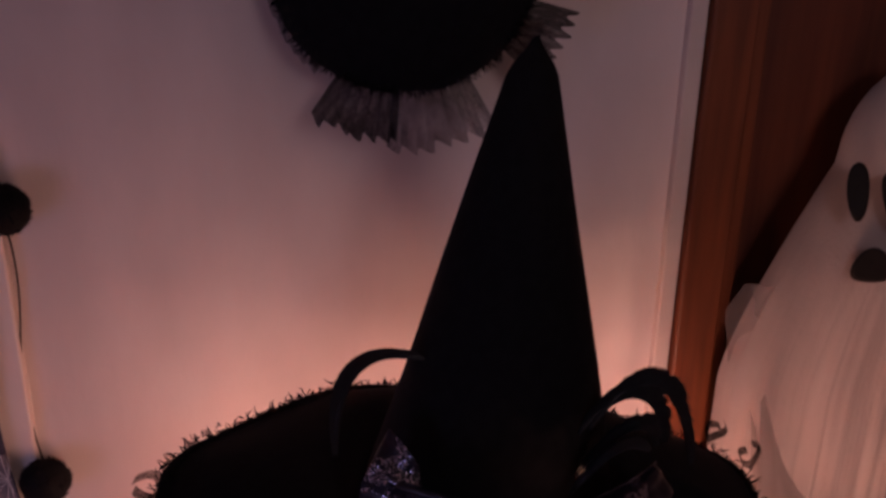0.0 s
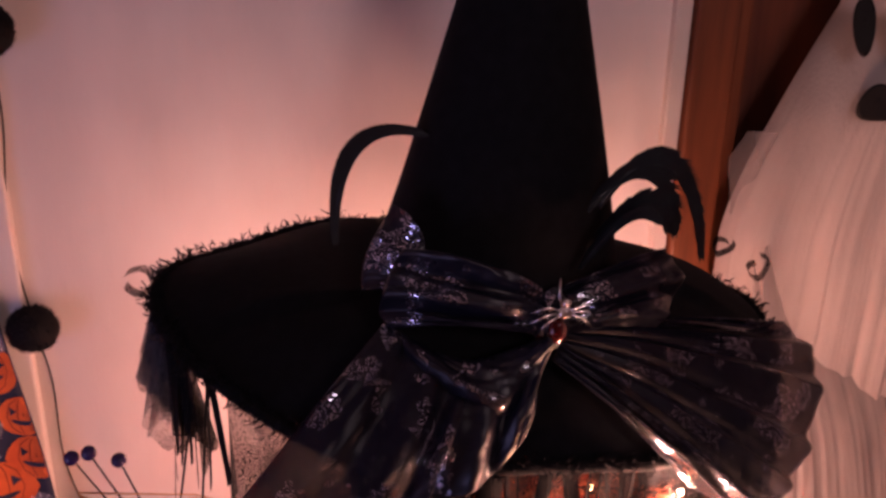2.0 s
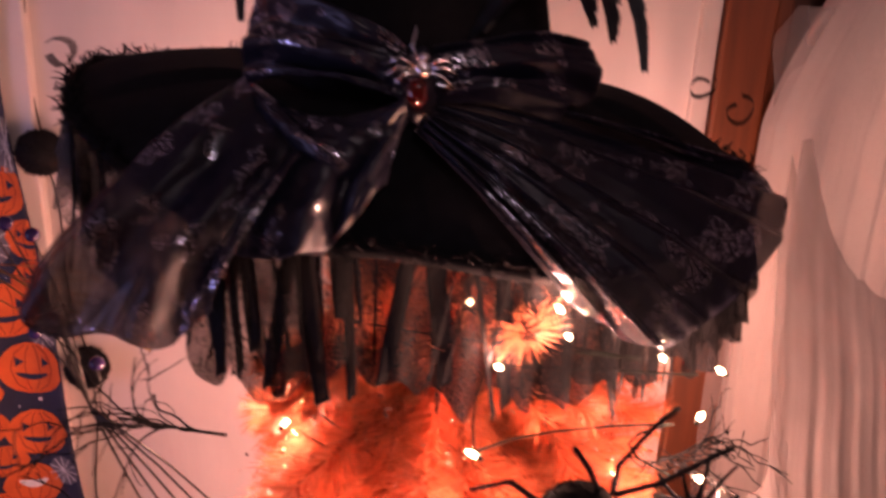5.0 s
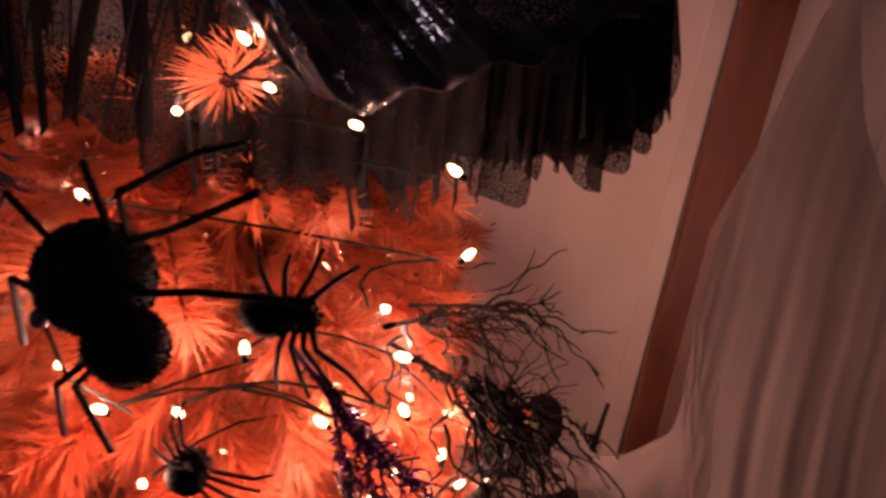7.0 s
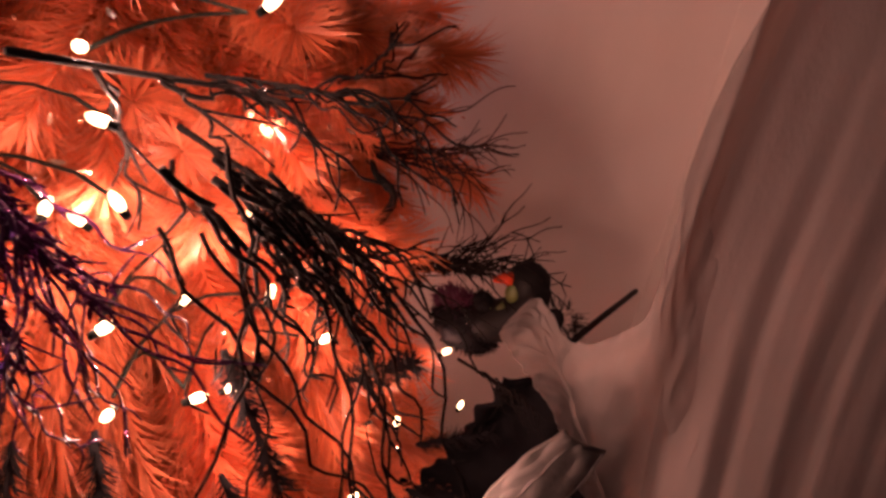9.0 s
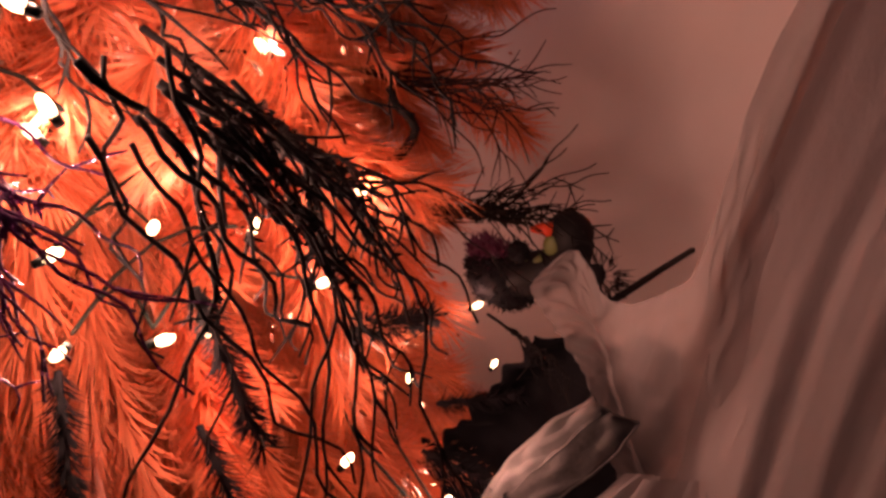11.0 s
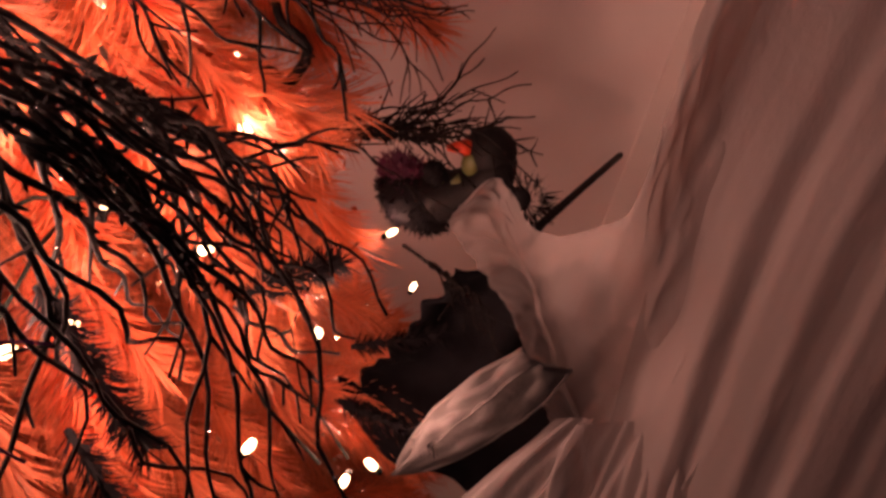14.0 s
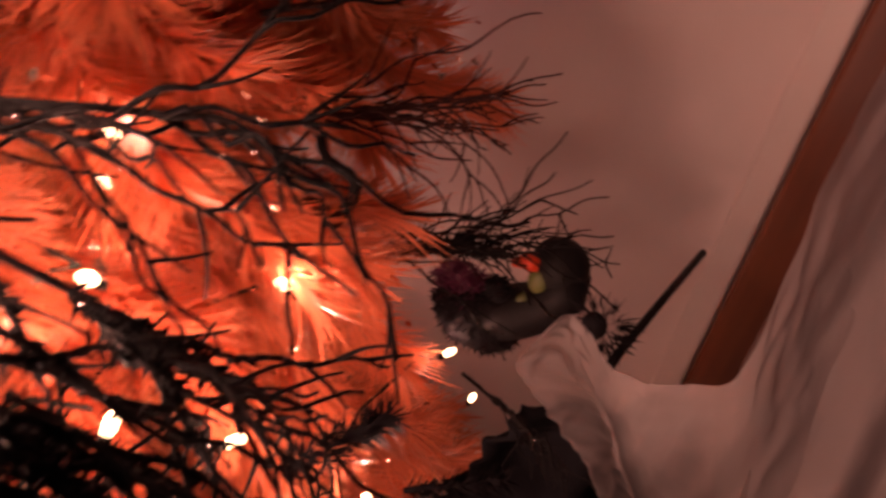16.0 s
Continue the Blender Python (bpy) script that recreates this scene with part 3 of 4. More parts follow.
    skirt("tulle_skirt", -0.75, 0.55, 0.080, 0.004, 9, TULLE, 1)
    skirt("tulle_skirt", -0.80, -0.10, 0.066, 0.002, 8, TULLE, 9, 0.02)
    skirt("tulle_skirt", -0.45, 0.30, 0.060, 0.008, 7, TULLE, 2, 0.02)
    skirt("tulle_skirt", -1.25, -0.45, 0.075, 0.0, 6, TULLE, 3, 0.02)
    skirt("tulle_skirt", -0.95, 0.15, 0.062, -0.006, 5, TULLE, 8, 0.01)
    skirt("tulle_skirt", 2.85, 3.35, 0.070, 0.010, 6, TULLE_GREY, 4, 0.03)
    skirt("tulle_skirt", 2.95, 3.60, 0.075, -0.008, 5, TULLE, 14, 0.04)
    skirt("tulle_skirt", 2.85, 3.45, 0.060, -0.004, 6, TULLE, 5, 0.03)
    skirt("tulle_skirt", -2.5, -1.75, 0.090, -0.002, 6, TULLE, 6, 0.03)
    skirt("tulle_skirt", -1.95, -0.85, 0.085, -0.004, 7, TULLE, 11, 0.02)
    # ribbon and feather strips hanging below the brim
    r = random.Random(21)
    for k in range(100):
        if k < 62:
            a, L = r.uniform(-2.1, -0.5), r.uniform(0.045, 0.105)
        elif k < 78:
            a, L = r.uniform(-0.35, 0.45), r.uniform(0.05, 0.085)
        else:
            a, L = r.uniform(2.95, 3.65), r.uniform(0.06, 0.145)
        e = brim_edge(a)
        e = e + Vector((-math.cos(a), -math.sin(a), 0)) * r.uniform(0.0, 0.012)
        w = r.uniform(0.0006, 0.0020) if r.random() < 0.68 else r.uniform(0.003, 0.0062)
        side = Vector((-math.sin(a), math.cos(a), 0))
        lean = side * r.uniform(-0.25, 0.25) + Vector((math.cos(a), math.sin(a), 0)) * r.uniform(-0.05, 0.12)
        ph = r.uniform(0, 6)

        def fn(u, v, e=e, w=w, side=side, lean=lean, L=L, ph=ph):
            p = e + (Vector((0, 0, -1)) + lean) * (L * v) + lean.cross(side) * 0.004 * math.sin(v * 5 + ph)
            return p + side * (u - 0.5) * 2 * w * (1 - 0.25 * v ** 3) + Vector((0, 0, 0.006 * (u - 0.5) * (v > 0.99)))
        part("ribbon_strip" if k < 78 else "hanging_feather", Shape().grid(fn, 3, 9), RIBBON, t, thick=0.0005)

    def feather(points, width, seed, label="", notch=0.0):
        r = random.Random(seed)
        s = Shape()
        pts = [Vector(p) for p in points]
        s.tube(pts, 0.0013, 0.0004, 5)
        for i in range(len(pts) - 1):
            ax = (pts[i + 1] - pts[i]).normalized()
            for j in range(20):
                p = pts[i].lerp(pts[i + 1], j / 20)
                prog = (i + j / 20) / (len(pts) - 1)
                for sg in (-1, 1):
                    side = ax.cross(Vector((0, -1, 0))).normalized() * sg
                    d = (side * 0.17 + ax + Vector((0, r.uniform(-0.12, 0.12), 0))).normalized()
                    gap = 1 - notch * max(0.0, noise.noise(Vector((prog * 14, sg * 3.0, seed))) * 1.6)
                    L = (width * math.sin(math.pi * (0.10 + 0.86 * prog ** 0.8)) ** 0.6 * gap + 0.002) * r.uniform(0.94, 1.02)
                    s.needle(p, d, L, 0.0034, d.cross(Vector((0, 1, 0))).normalized())
        part("feather", s, FEATHER, t, label)
    def arc(points, n=42):
        pts = [Vector(p) for p in points]
        out = []
        for k in range(n + 1):
            q = pts
            while len(q) > 1:
                q = [a.lerp(b, k / n) for a, b in zip(q, q[1:])]
            out.append(q[0])
        return out
    feather(arc([(-0.048, 0.080, 1.590), (-0.092, 0.086, 1.604), (-0.110, 0.090, 1.566), (-0.110, 0.090, 1.520)]), 0.021, 1, "curled black iridescent feather")
    feather(arc([(0.060, 0.040, 1.548), (0.092, 0.050, 1.594), (0.135, 0.058, 1.576), (0.149, 0.060, 1.505)]), 0.026, 3, "broad black feather curling over the brim", 0.5)
    feather(arc([(0.052, 0.040, 1.545), (0.080, 0.045, 1.582), (0.118, 0.056, 1.566), (0.128, 0.064, 1.522)]), 0.028, 4, "", 0.7)
    feather(arc([(0.048, 0.028, 1.520), (0.070, 0.022, 1.560), (0.098, 0.030, 1.562), (0.112, 0.045, 1.530)]), 0.022, 5, "", 0.6)
    feather(arc([(0.040, 0.016, 1.515), (0.056, 0.008, 1.548), (0.072, 0.010, 1.556), (0.090, 0.016, 1.545)]), 0.016, 6, "", 0.5)
    # loose tulle curls at the edge
    for p, k in (((0.205, 0.125, 1.478), 1), ((0.228, 0.105, 1.466), 2), ((-0.245, 0.12, 1.480), 3)):
        c = Vector(p)
        pts = [c + Vector((0.009 * math.cos(j * 0.5 + k), 0.003 * math.sin(j), 0.008 * math.sin(j * 0.5 + k) + 0.0005 * j)) for j in range(13)]
        s = Shape()
        w = Vector((0.002, 0.008, 0.002))
        s.grid(lambda u, v, pts=pts, w=w: pts[int(round(u * 12))] + w * (v - 0.5), 12, 2)
        part("tulle_curl", s, TULLE, t)
    # jewelled spider pin, thing of its own pinned to the bow
    b = thing("spider_brooch", (0.016, -0.022, 1.502), "silver rhinestone spider brooch with a dark red stone on the bow", "brooch")
    part("body", Shape().ball((0.016, -0.024, 1.504), 0.0052, 0.004, 0.0048, 12, 8, 0.1), CHROME, b)
    part("head", Shape().ball((0.0165, -0.025, 1.5105), 0.0032, 0.003, 0.003, 10, 8), CHROME, b)
    part("stone", Shape().ball((0.013, -0.022, 1.491), 0.0062, 0.005, 0.0085, 14, 10), STONE, b, "dark red oval stone")
    for k, (dx, dz, ux, uz) in enumerate(((-0.012, 0.006, -0.022, 0.001), (-0.013, 0.001, -0.024, -0.007), (-0.011, -0.003, -0.018, -0.013), (-0.006, 0.012, -0.004, 0.022),
                                         (0.011, 0.006, 0.017, 0.003), (0.012, 0.002, 0.019, -0.003), (0.011, -0.003, 0.018, -0.011), (0.008, 0.005, 0.015, 0.008))):
        c = Vector((0.016, -0.024, 1.504))
        part("leg", Shape().tube([c, c + Vector((dx, -0.005, dz)), c + Vector((ux, 0.0, uz))], 0.0010, 0.0007, 6), CHROME, b)


witch_hat()


# ---- the black hat hung on the wall above ----
def wall_hat():
    t = thing("hanging_hat", (0.01, WALL, 1.83), "black felt hat with tulle trim hung on the wall", "hat")
    c = Vector((-0.025, WALL - 0.05, 1.841))

    def fn(u, v):
        a, b = 2 * math.pi * u, math.pi * (0.001 + 0.998 * v)
        d = Vector((math.sin(b) * math.cos(a), math.sin(b) * math.sin(a), math.cos(b)))
        return c + Vector((d.x * 0.115, d.y * 0.042, d.z * 0.108)) * (1 + 0.03 * noise.noise(d * 4))
    part("crown", Shape().grid(fn, 40, 24, True), FELT, t)
    for seed, a0, a1, r0, r1, m in ((1, -2.16, -1.64, 0.09, 0.150, TULLE), (2, -1.68, -1.05, 0.10, 0.158, TULLE_GREY), (3, -0.70, -0.25, 0.10, 0.150, TULLE), (4, -2.9, -2.3, 0.10, 0.120, TULLE_GREY)):
        def ring(u, v, a0=a0, a1=a1, r0=r0, r1=r1, seed=seed):
            a = a0 + (a1 - a0) * u
            k = r0 + (r1 - r0) * v * (1 + 0.12 * noise.noise(Vector((u * 5, seed, 0))))
            return c + Vector((k * math.cos(a), -0.01 + 0.012 * math.sin(u * 40 + seed) * (0.4 + v), k * math.sin(a)))
        part("tulle_trim", Shape().grid(ring, 50, 6), m, t, "sheer black tulle edging")
    s = Shape()
    r = random.Random(4)
    for k in range(500):
        a = r.uniform(2.6, 6.6)
        p = c + Vector((0.113 * math.cos(a), 0, 0.106 * math.sin(a)))
        d = Vector((math.cos(a) + r.uniform(-.6, .6), r.uniform(-.6, .6), math.sin(a) + r.uniform(-.6, .6))).normalized()
        s.needle(p, d, r.uniform(.004, .012), 0.0015, d.orthogonal().normalized())
    part("fur_trim", s, FUR, t)


wall_hat()


# ---- garland of black balls on the wall ----
def ball_garland():
    t = thing("ball_garland", (-0.37, WALL - 0.02, 1.0), "thin cord with furry black balls hung on the wall", "garland")
    spots = [(-0.372, WALL - 0.024, 1.86), (-0.377, WALL - 0.022, 1.631), (-0.376, WALL - 0.022, 1.353), (-0.350, WALL - 0.022, 1.118), (-0.35, WALL - 0.022, 0.86)]
    for i, p in enumerate(spots):
        r = random.Random(i)
        s = Shape().ball(p, 0.0235, 0.020, 0.0225, 28, 18, 0.10)
        for _ in range(500):
            d = Vector((r.gauss(0, 1), r.gauss(0, 1), r.gauss(0, 1))).normalized()
            s.needle(Vector(p) + d * 0.020, (d + Vector((jit(.5), jit(.5), jit(.5)))).normalized(), 0.006, 0.0009, d.orthogonal().normalized())
        part("ball", s, FUR, t)
    c = Shape()
    for a, b in zip(spots, spots[1:]):
        a, b = Vector(a), Vector(b)
        c.tube([a.lerp(b, k / 14) + Vector((0.005 * math.sin(k * 0.5) - 0.006, 0.016, 0)) for k in range(15)], 0.0011, 0.0011, 5)
    part("cord", c, WIRE, t, "twisted dark cord")


ball_garland()


# ---- the pumpkin curtain ----
def curtain_y(x, z):
    return WALL - 0.030 + 0.010 * math.sin(x * 42 + 0.6 * math.sin(z * 5)) - 0.030 * max(0.0, 1.35 - z)


def curtain():
    t = thing("curtain", (-0.62, WALL - 0.03, 0.5), "black fabric panel printed with orange jack-o'-lanterns, webs and moons", "curtain")

    def edge(z):
        return -0.408 + 0.125 * max(0.0, 1.45 - z) ** 1.2 + 0.004 * math.sin(z * 17)

    def fn(u, v):
        z = 0.45 + 1.65 * v
        x = -0.95 + (edge(z) + 0.95) * u
        return (x, curtain_y(x, z), z)
    part("cloth", Shape().grid(fn, 70, 60), PRINT_BLACK, t, thick=0.0015)
    rod = Shape().tube([(-1.0, WALL - 0.035, 2.10), (-0.40, WALL - 0.035, 2.10)], 0.008, 0.008, 10)
    part("rod", rod, BLACK, t)

    def flat(points_fn, cx, cz, lift=0.0018, rings=4, seg=18):
        s = Shape()

        def g(u, v):
            x, z = points_fn(u, v)
            x, z = cx + x, cz + z
            x = min(x, edge(z) - 0.0006)
            return (x, curtain_y(x, z) - lift, z)
        return s.grid(g, seg, rings, True)
    r = random.Random(2)
    placed = []
    tries = 0
    while tries < 4000 and len(placed) < 150:
        tries += 1
        x, z, k = r.uniform(-0.66, -0.38), r.uniform(0.85, 1.85), r.uniform(0.020, 0.036)
        if x > edge(z) - 0.004 or any((x - a) ** 2 + (z - b) ** 2 < ((k + c) * 0.74) ** 2 for a, b, c in placed):
            continue
        placed.append((x, z, k))
        if len(placed) % 4 == 0:
            part("web_print", flat(lambda u, v: (k * 0.8 * v * math.cos(6.2832 * u), k * 0.8 * v * math.sin(6.2832 * u)), x, z), PRINT_GREY, t, "grey printed spider web")
            spokes = Shape()
            for j in range(11):
                a = j * 6.2832 / 11
                p0, p1 = (x, z), (min(x + k * 0.8 * math.cos(a), edge(z) - 0.001), z + k * 0.8 * math.sin(a))
                spokes.tube([(p0[0] + (p1[0] - p0[0]) * q / 4, curtain_y(p0[0] + (p1[0] - p0[0]) * q / 4, p0[1] + (p1[1] - p0[1]) * q / 4) - 0.0022, p0[1] + (p1[1] - p0[1]) * q / 4) for q in range(5)], 0.0005, 0.0004, 4)
            part("web_spokes", spokes, PRINT_WHITE, t)
            continue
        part("pumpkin_print", flat(lambda u, v: (k * v * math.cos(6.2832 * u) * (1 + 0.04 * math.cos(37.7 * u)), k * 0.86 * v * math.sin(6.2832 * u)), x, z), PRINT_ORANGE, t, "orange printed pumpkin")
        ribs = Shape()
        for q in (-0.62, -0.22, 0.22, 0.62):
            ribs.tube([(x + k * q * math.cos(w), curtain_y(x + k * q * math.cos(w), z + k * 0.8 * math.sin(w)) - 0.0018, z + k * 0.8 * math.sin(w)) for w in (-1.3, -0.7, 0, 0.7, 1.3) if x + k * q < edge(z) - 0.003] or [(x, curtain_y(x, z) - 0.0018, z), (x, curtain_y(x, z) - 0.0018, z + 0.004)], 0.0007, 0.0007, 4)
        part("rib_print", ribs, PRINT_DARK_ORANGE, t)
        if len(placed) % 5 == 1:
            part("moon_print", flat(lambda u, v: (k * 0.5 * (v * math.cos(6.2832 * u) + 0.5 * (1 - v) * 0), k * 0.16 * v * math.sin(6.2832 * u) + 0.8 * (k * 0.5 * v * math.cos(6.2832 * u)) ** 2 / k), x, z, 0.0026), PRINT_WHITE, t, "white printed crescent")
        else:
            for q in (-0.4, 0.4):
                part("eye_print", flat(lambda u, v: (k * q + k * 0.17 * v * math.cos(6.2832 * u), k * 0.22 + k * 0.2 * v * math.sin(6.2832 * u)), x, z, 0.0026, 2, 3), PRINT_BLACK, t)
            part("mouth_print", flat(lambda u, v: (k * 0.5 * v * math.cos(6.2832 * u), -k * 0.3 + k * 0.10 * v * math.sin(6.2832 * u) + 0.6 * (k * 0.5 * v * math.cos(6.2832 * u)) ** 2 / k), x, z, 0.0026, 2, 12), PRINT_BLACK, t)
    dots = Shape()
    for _ in range(420):
        x, z = r.uniform(-0.66, -0.38), r.uniform(0.85, 1.85)
        if x > edge(z) - 0.004 or any((x - a) ** 2 + (z - b) ** 2 < c ** 2 for a, b, c in placed):
            continue
        q = r.uniform(0.0008, 0.0024)
        dots.add([(x + q * math.cos(w * 1.0472), curtain_y(x, z) - 0.0022, z + q * math.sin(w * 1.0472)) for w in range(6)], [tuple(range(6))])
    part("dot_prints", dots, PRINT_WHITE, t, "scattered white printed dots")


curtain()


# ---- the hanging ghost ----
def ghost():
    t = thing("ghost_decoration", (0.50, 0.30, 1.2), "hanging white gauze ghost with black eyes draped beside the tree", "ghost decoration")

    def half(z):
        if z > 1.66:
            return 0.085 * math.sqrt(max(0.0, 1 - ((z - 1.66) / 0.095) ** 2)) + 0.002
        w = min(1.0, (1.66 - z) / 0.24)
        return 0.085 + 0.103 * (1 - (1 - w) ** 1.35) - 0.02 * max(0.0, 1.30 - z)

    def fn(u, v):
        a = math.pi * (1.02 + 0.96 * u)
        z = 1.752 - 1.10 * v
        w = half(z)
        fall = min(1, max(0, (1.60 - z) / 0.25))
        k = 0.10 * noise.noise(Vector((a * 6, z * 1.6, 1))) + 0.045 * noise.noise(Vector((a * 19, z * 2.5, 5))) + 0.025 * noise.noise(Vector((a * 45, z * 2, 8)))
        x = 0.505 + w * math.cos(a) * (1 + 0.12 * k * fall)
        return (x, 0.325 + min(0.085, w * 0.6) * math.sin(a) * (1 + k * fall), z)
    part("cloth", Shape().grid(fn, 220, 90), GAUZE, t, "pleated white gauze", thick=0.0008)

    def veil(u, v):
        z = 1.53 - 0.83 * v
        zs = (1.53, 1.50, 1.47, 1.44, 1.40, 1.32, 1.228, 1.10, 0.6)
        xs = (0.330, 0.310, 0.318, 0.322, 0.332, 0.321, 0.300, 0.302, 0.31)
        x = float(np.interp(-z, [-q for q in zs], xs))
        x = x + (0.42 - x) * u
        return (x, 0.312 + 0.016 * noise.noise(Vector((u * 6, z * 2, 4))) - 0.03 * u, z)
    part("veil", Shape().grid(veil, 40, 60), SHEER, t, "sheer outer gauze layer")
    # long hem swept over to the tree
    LEFT = [(0.240, 0.150, 1.104), (0.238, 0.148, 1.092), (0.256, 0.148, 1.078), (0.276, 0.148, 1.060), (0.296, 0.146, 1.036), (0.314, 0.142, 1.018)]
    TOP = [(0.240, 0.150, 1.104), (0.243, 0.167, 1.111), (0.250, 0.174, 1.105), (0.264, 0.176, 1.090), (0.281, 0.171, 1.098), (0.298, 0.160, 1.122), (0.311, 0.148, 1.150),
           (0.308, 0.150, 1.200), (0.305, 0.162, 1.250), (0.308, 0.190, 1.300), (0.318, 0.232, 1.350), (0.334, 0.275, 1.405)]

    def sweep(u, v):
        p = along(TOP, u) + (along(LEFT, v) - Vector(LEFT[0])) * (1 - u) + Vector((0.17, 0.02, -0.42)) * v * u
        q = p.x * 21 + p.y * 9
        f = 0.018 * noise.noise(Vector((q, p.z * 2.2, 3))) + 0.010 * noise.noise(Vector((q * 2.3, p.z * 3.5, 7))) + 0.0035 * noise.noise(Vector((q * 5, p.z * 8, 1))) + 0.0012 * noise.noise(Vector((q * 11, p.z * 24, 5)))
        f *= 0.25 + 0.75 * min(1.0, u / 0.4)
        edge = 0.002 * noise.noise(Vector((u * 26, v * 26, 2)))
        return p + Vector((-0.5, -0.8, 0.25)) * f * min(1, 0.22 + 2 * v) + Vector((edge, 0, edge))
    part("hem", Shape().grid(sweep, 200, 110), HEM_GAUZE, t, "thin gauze hem swept over the branches")

    # thin inner layer hanging straight beside the door casing
    EDGE = [(0.335, 0.262, 1.42), (0.322, 0.222, 1.345), (0.318, 0.188, 1.285), (0.320, 0.165, 1.225), (0.322, 0.155, 1.165), (0.330, 0.150, 1.10), (0.345, 0.14, 1.0), (0.36, 0.13, 0.86)]

    def inner(u, v):
        p = along(EDGE, v)
        f = 0.022 * noise.noise(Vector((u * 7, v * 0.7, 14))) + 0.011 * noise.noise(Vector((u * 17, v * 0.8, 12))) + 0.003 * noise.noise(Vector((u * 38, v * 1.5, 9)))
        return p + Vector((0.30, 0.03 + 0.09 * min(1, 3 * u) * (1 - v) ** 1.5, 0.0)) * u + Vector((0, 0.06 * min(1, 4 * u) * (1 - v) ** 2, 0)) + Vector((-0.2, -1.0, 0.1)) * f * (0.2 + 0.8 * v)
    part("hem", Shape().grid(inner, 170, 70), HEM_GAUZE, t)

    def low(u, v):
        a = Vector((0.318, 0.128, 1.040)).lerp(Vector((0.400, 0.180, 1.05)), u)
        b = Vector((0.270, 0.060, 0.920)).lerp(Vector((0.560, 0.100, 0.70)), u)
        f = 0.016 * noise.noise(Vector((u * 7, v * 1.4, 4))) + 0.008 * noise.noise(Vector((u * 17, v * 2, 2))) + 0.003 * noise.noise(Vector((u * 36, v * 5, 6)))
        return a.lerp(b, v) + Vector((-0.5, -0.8, 0.2)) * f
    part("hem", Shape().grid(low, 120, 60), HEM_GAUZE, t)

    def right(u, v):
        z = 1.36 - 0.85 * v
        x = 0.42 + 0.31 * u
        f = 0.040 * noise.noise(Vector((u * 9, v * 1.6, 6))) + 0.018 * noise.noise(Vector((u * 24, v * 2.2, 2)))
        return (x - 0.04 * v * (1 - u), 0.325 - 0.10 * v + f * (0.2 + v) - 0.03 * u, z)
    part("hem", Shape().grid(right, 120, 50), HEM_GAUZE, t)
    for x, z, rx, rz, tilt in ((0.409, 1.642, 0.0105, 0.027, 0.10), (0.4415, 1.634, 0.0105, 0.027, -0.10), (0.424, 1.572, 0.0190, 0.0180, 0.0)):
        s = Shape()

        def eye(u, v, x=x, z=z, rx=rx, rz=rz, tilt=tilt):
            a = 6.2832 * u
            ex, ez = x + rx * v * math.cos(a) + tilt * rz * math.sin(a) * v, z + rz * v * math.sin(a) * (1 - 0.15 * math.sin(a)) - (0.010 * math.cos(a) ** 2 * v if rx > 0.015 else 0)
            return (ex, 0.252 - 0.25 * (ex - 0.414) + 0.4 * max(0, ez - 1.60), ez)
        part("eye" if rx < 0.015 else "mouth", s.grid(eye, 26, 5, True), BLACK, t, "black felt face piece", thick=0.001)


ghost()


# ---- ornaments on the tree ----
def fuzz(s, c, rad, n, seed, length=0.004, width=0.0007):
    r = random.Random(seed)
    c = Vector(c)
    for _ in range(n):
        d = Vector((r.gauss(0, 1), r.gauss(0, 1), r.gauss(0, 1))).normalized()
        p = c + Vector((d.x * rad[0], d.y * rad[1], d.z * rad[2])) * 0.96
        q = (d + Vector((r.uniform(-.6, .6), r.uniform(-.6, .6), r.uniform(-.6, .6)))).normalized()
        s.needle(p, q, length * r.uniform(0.6, 1.2), width, q.orthogonal().normalized())
    return s


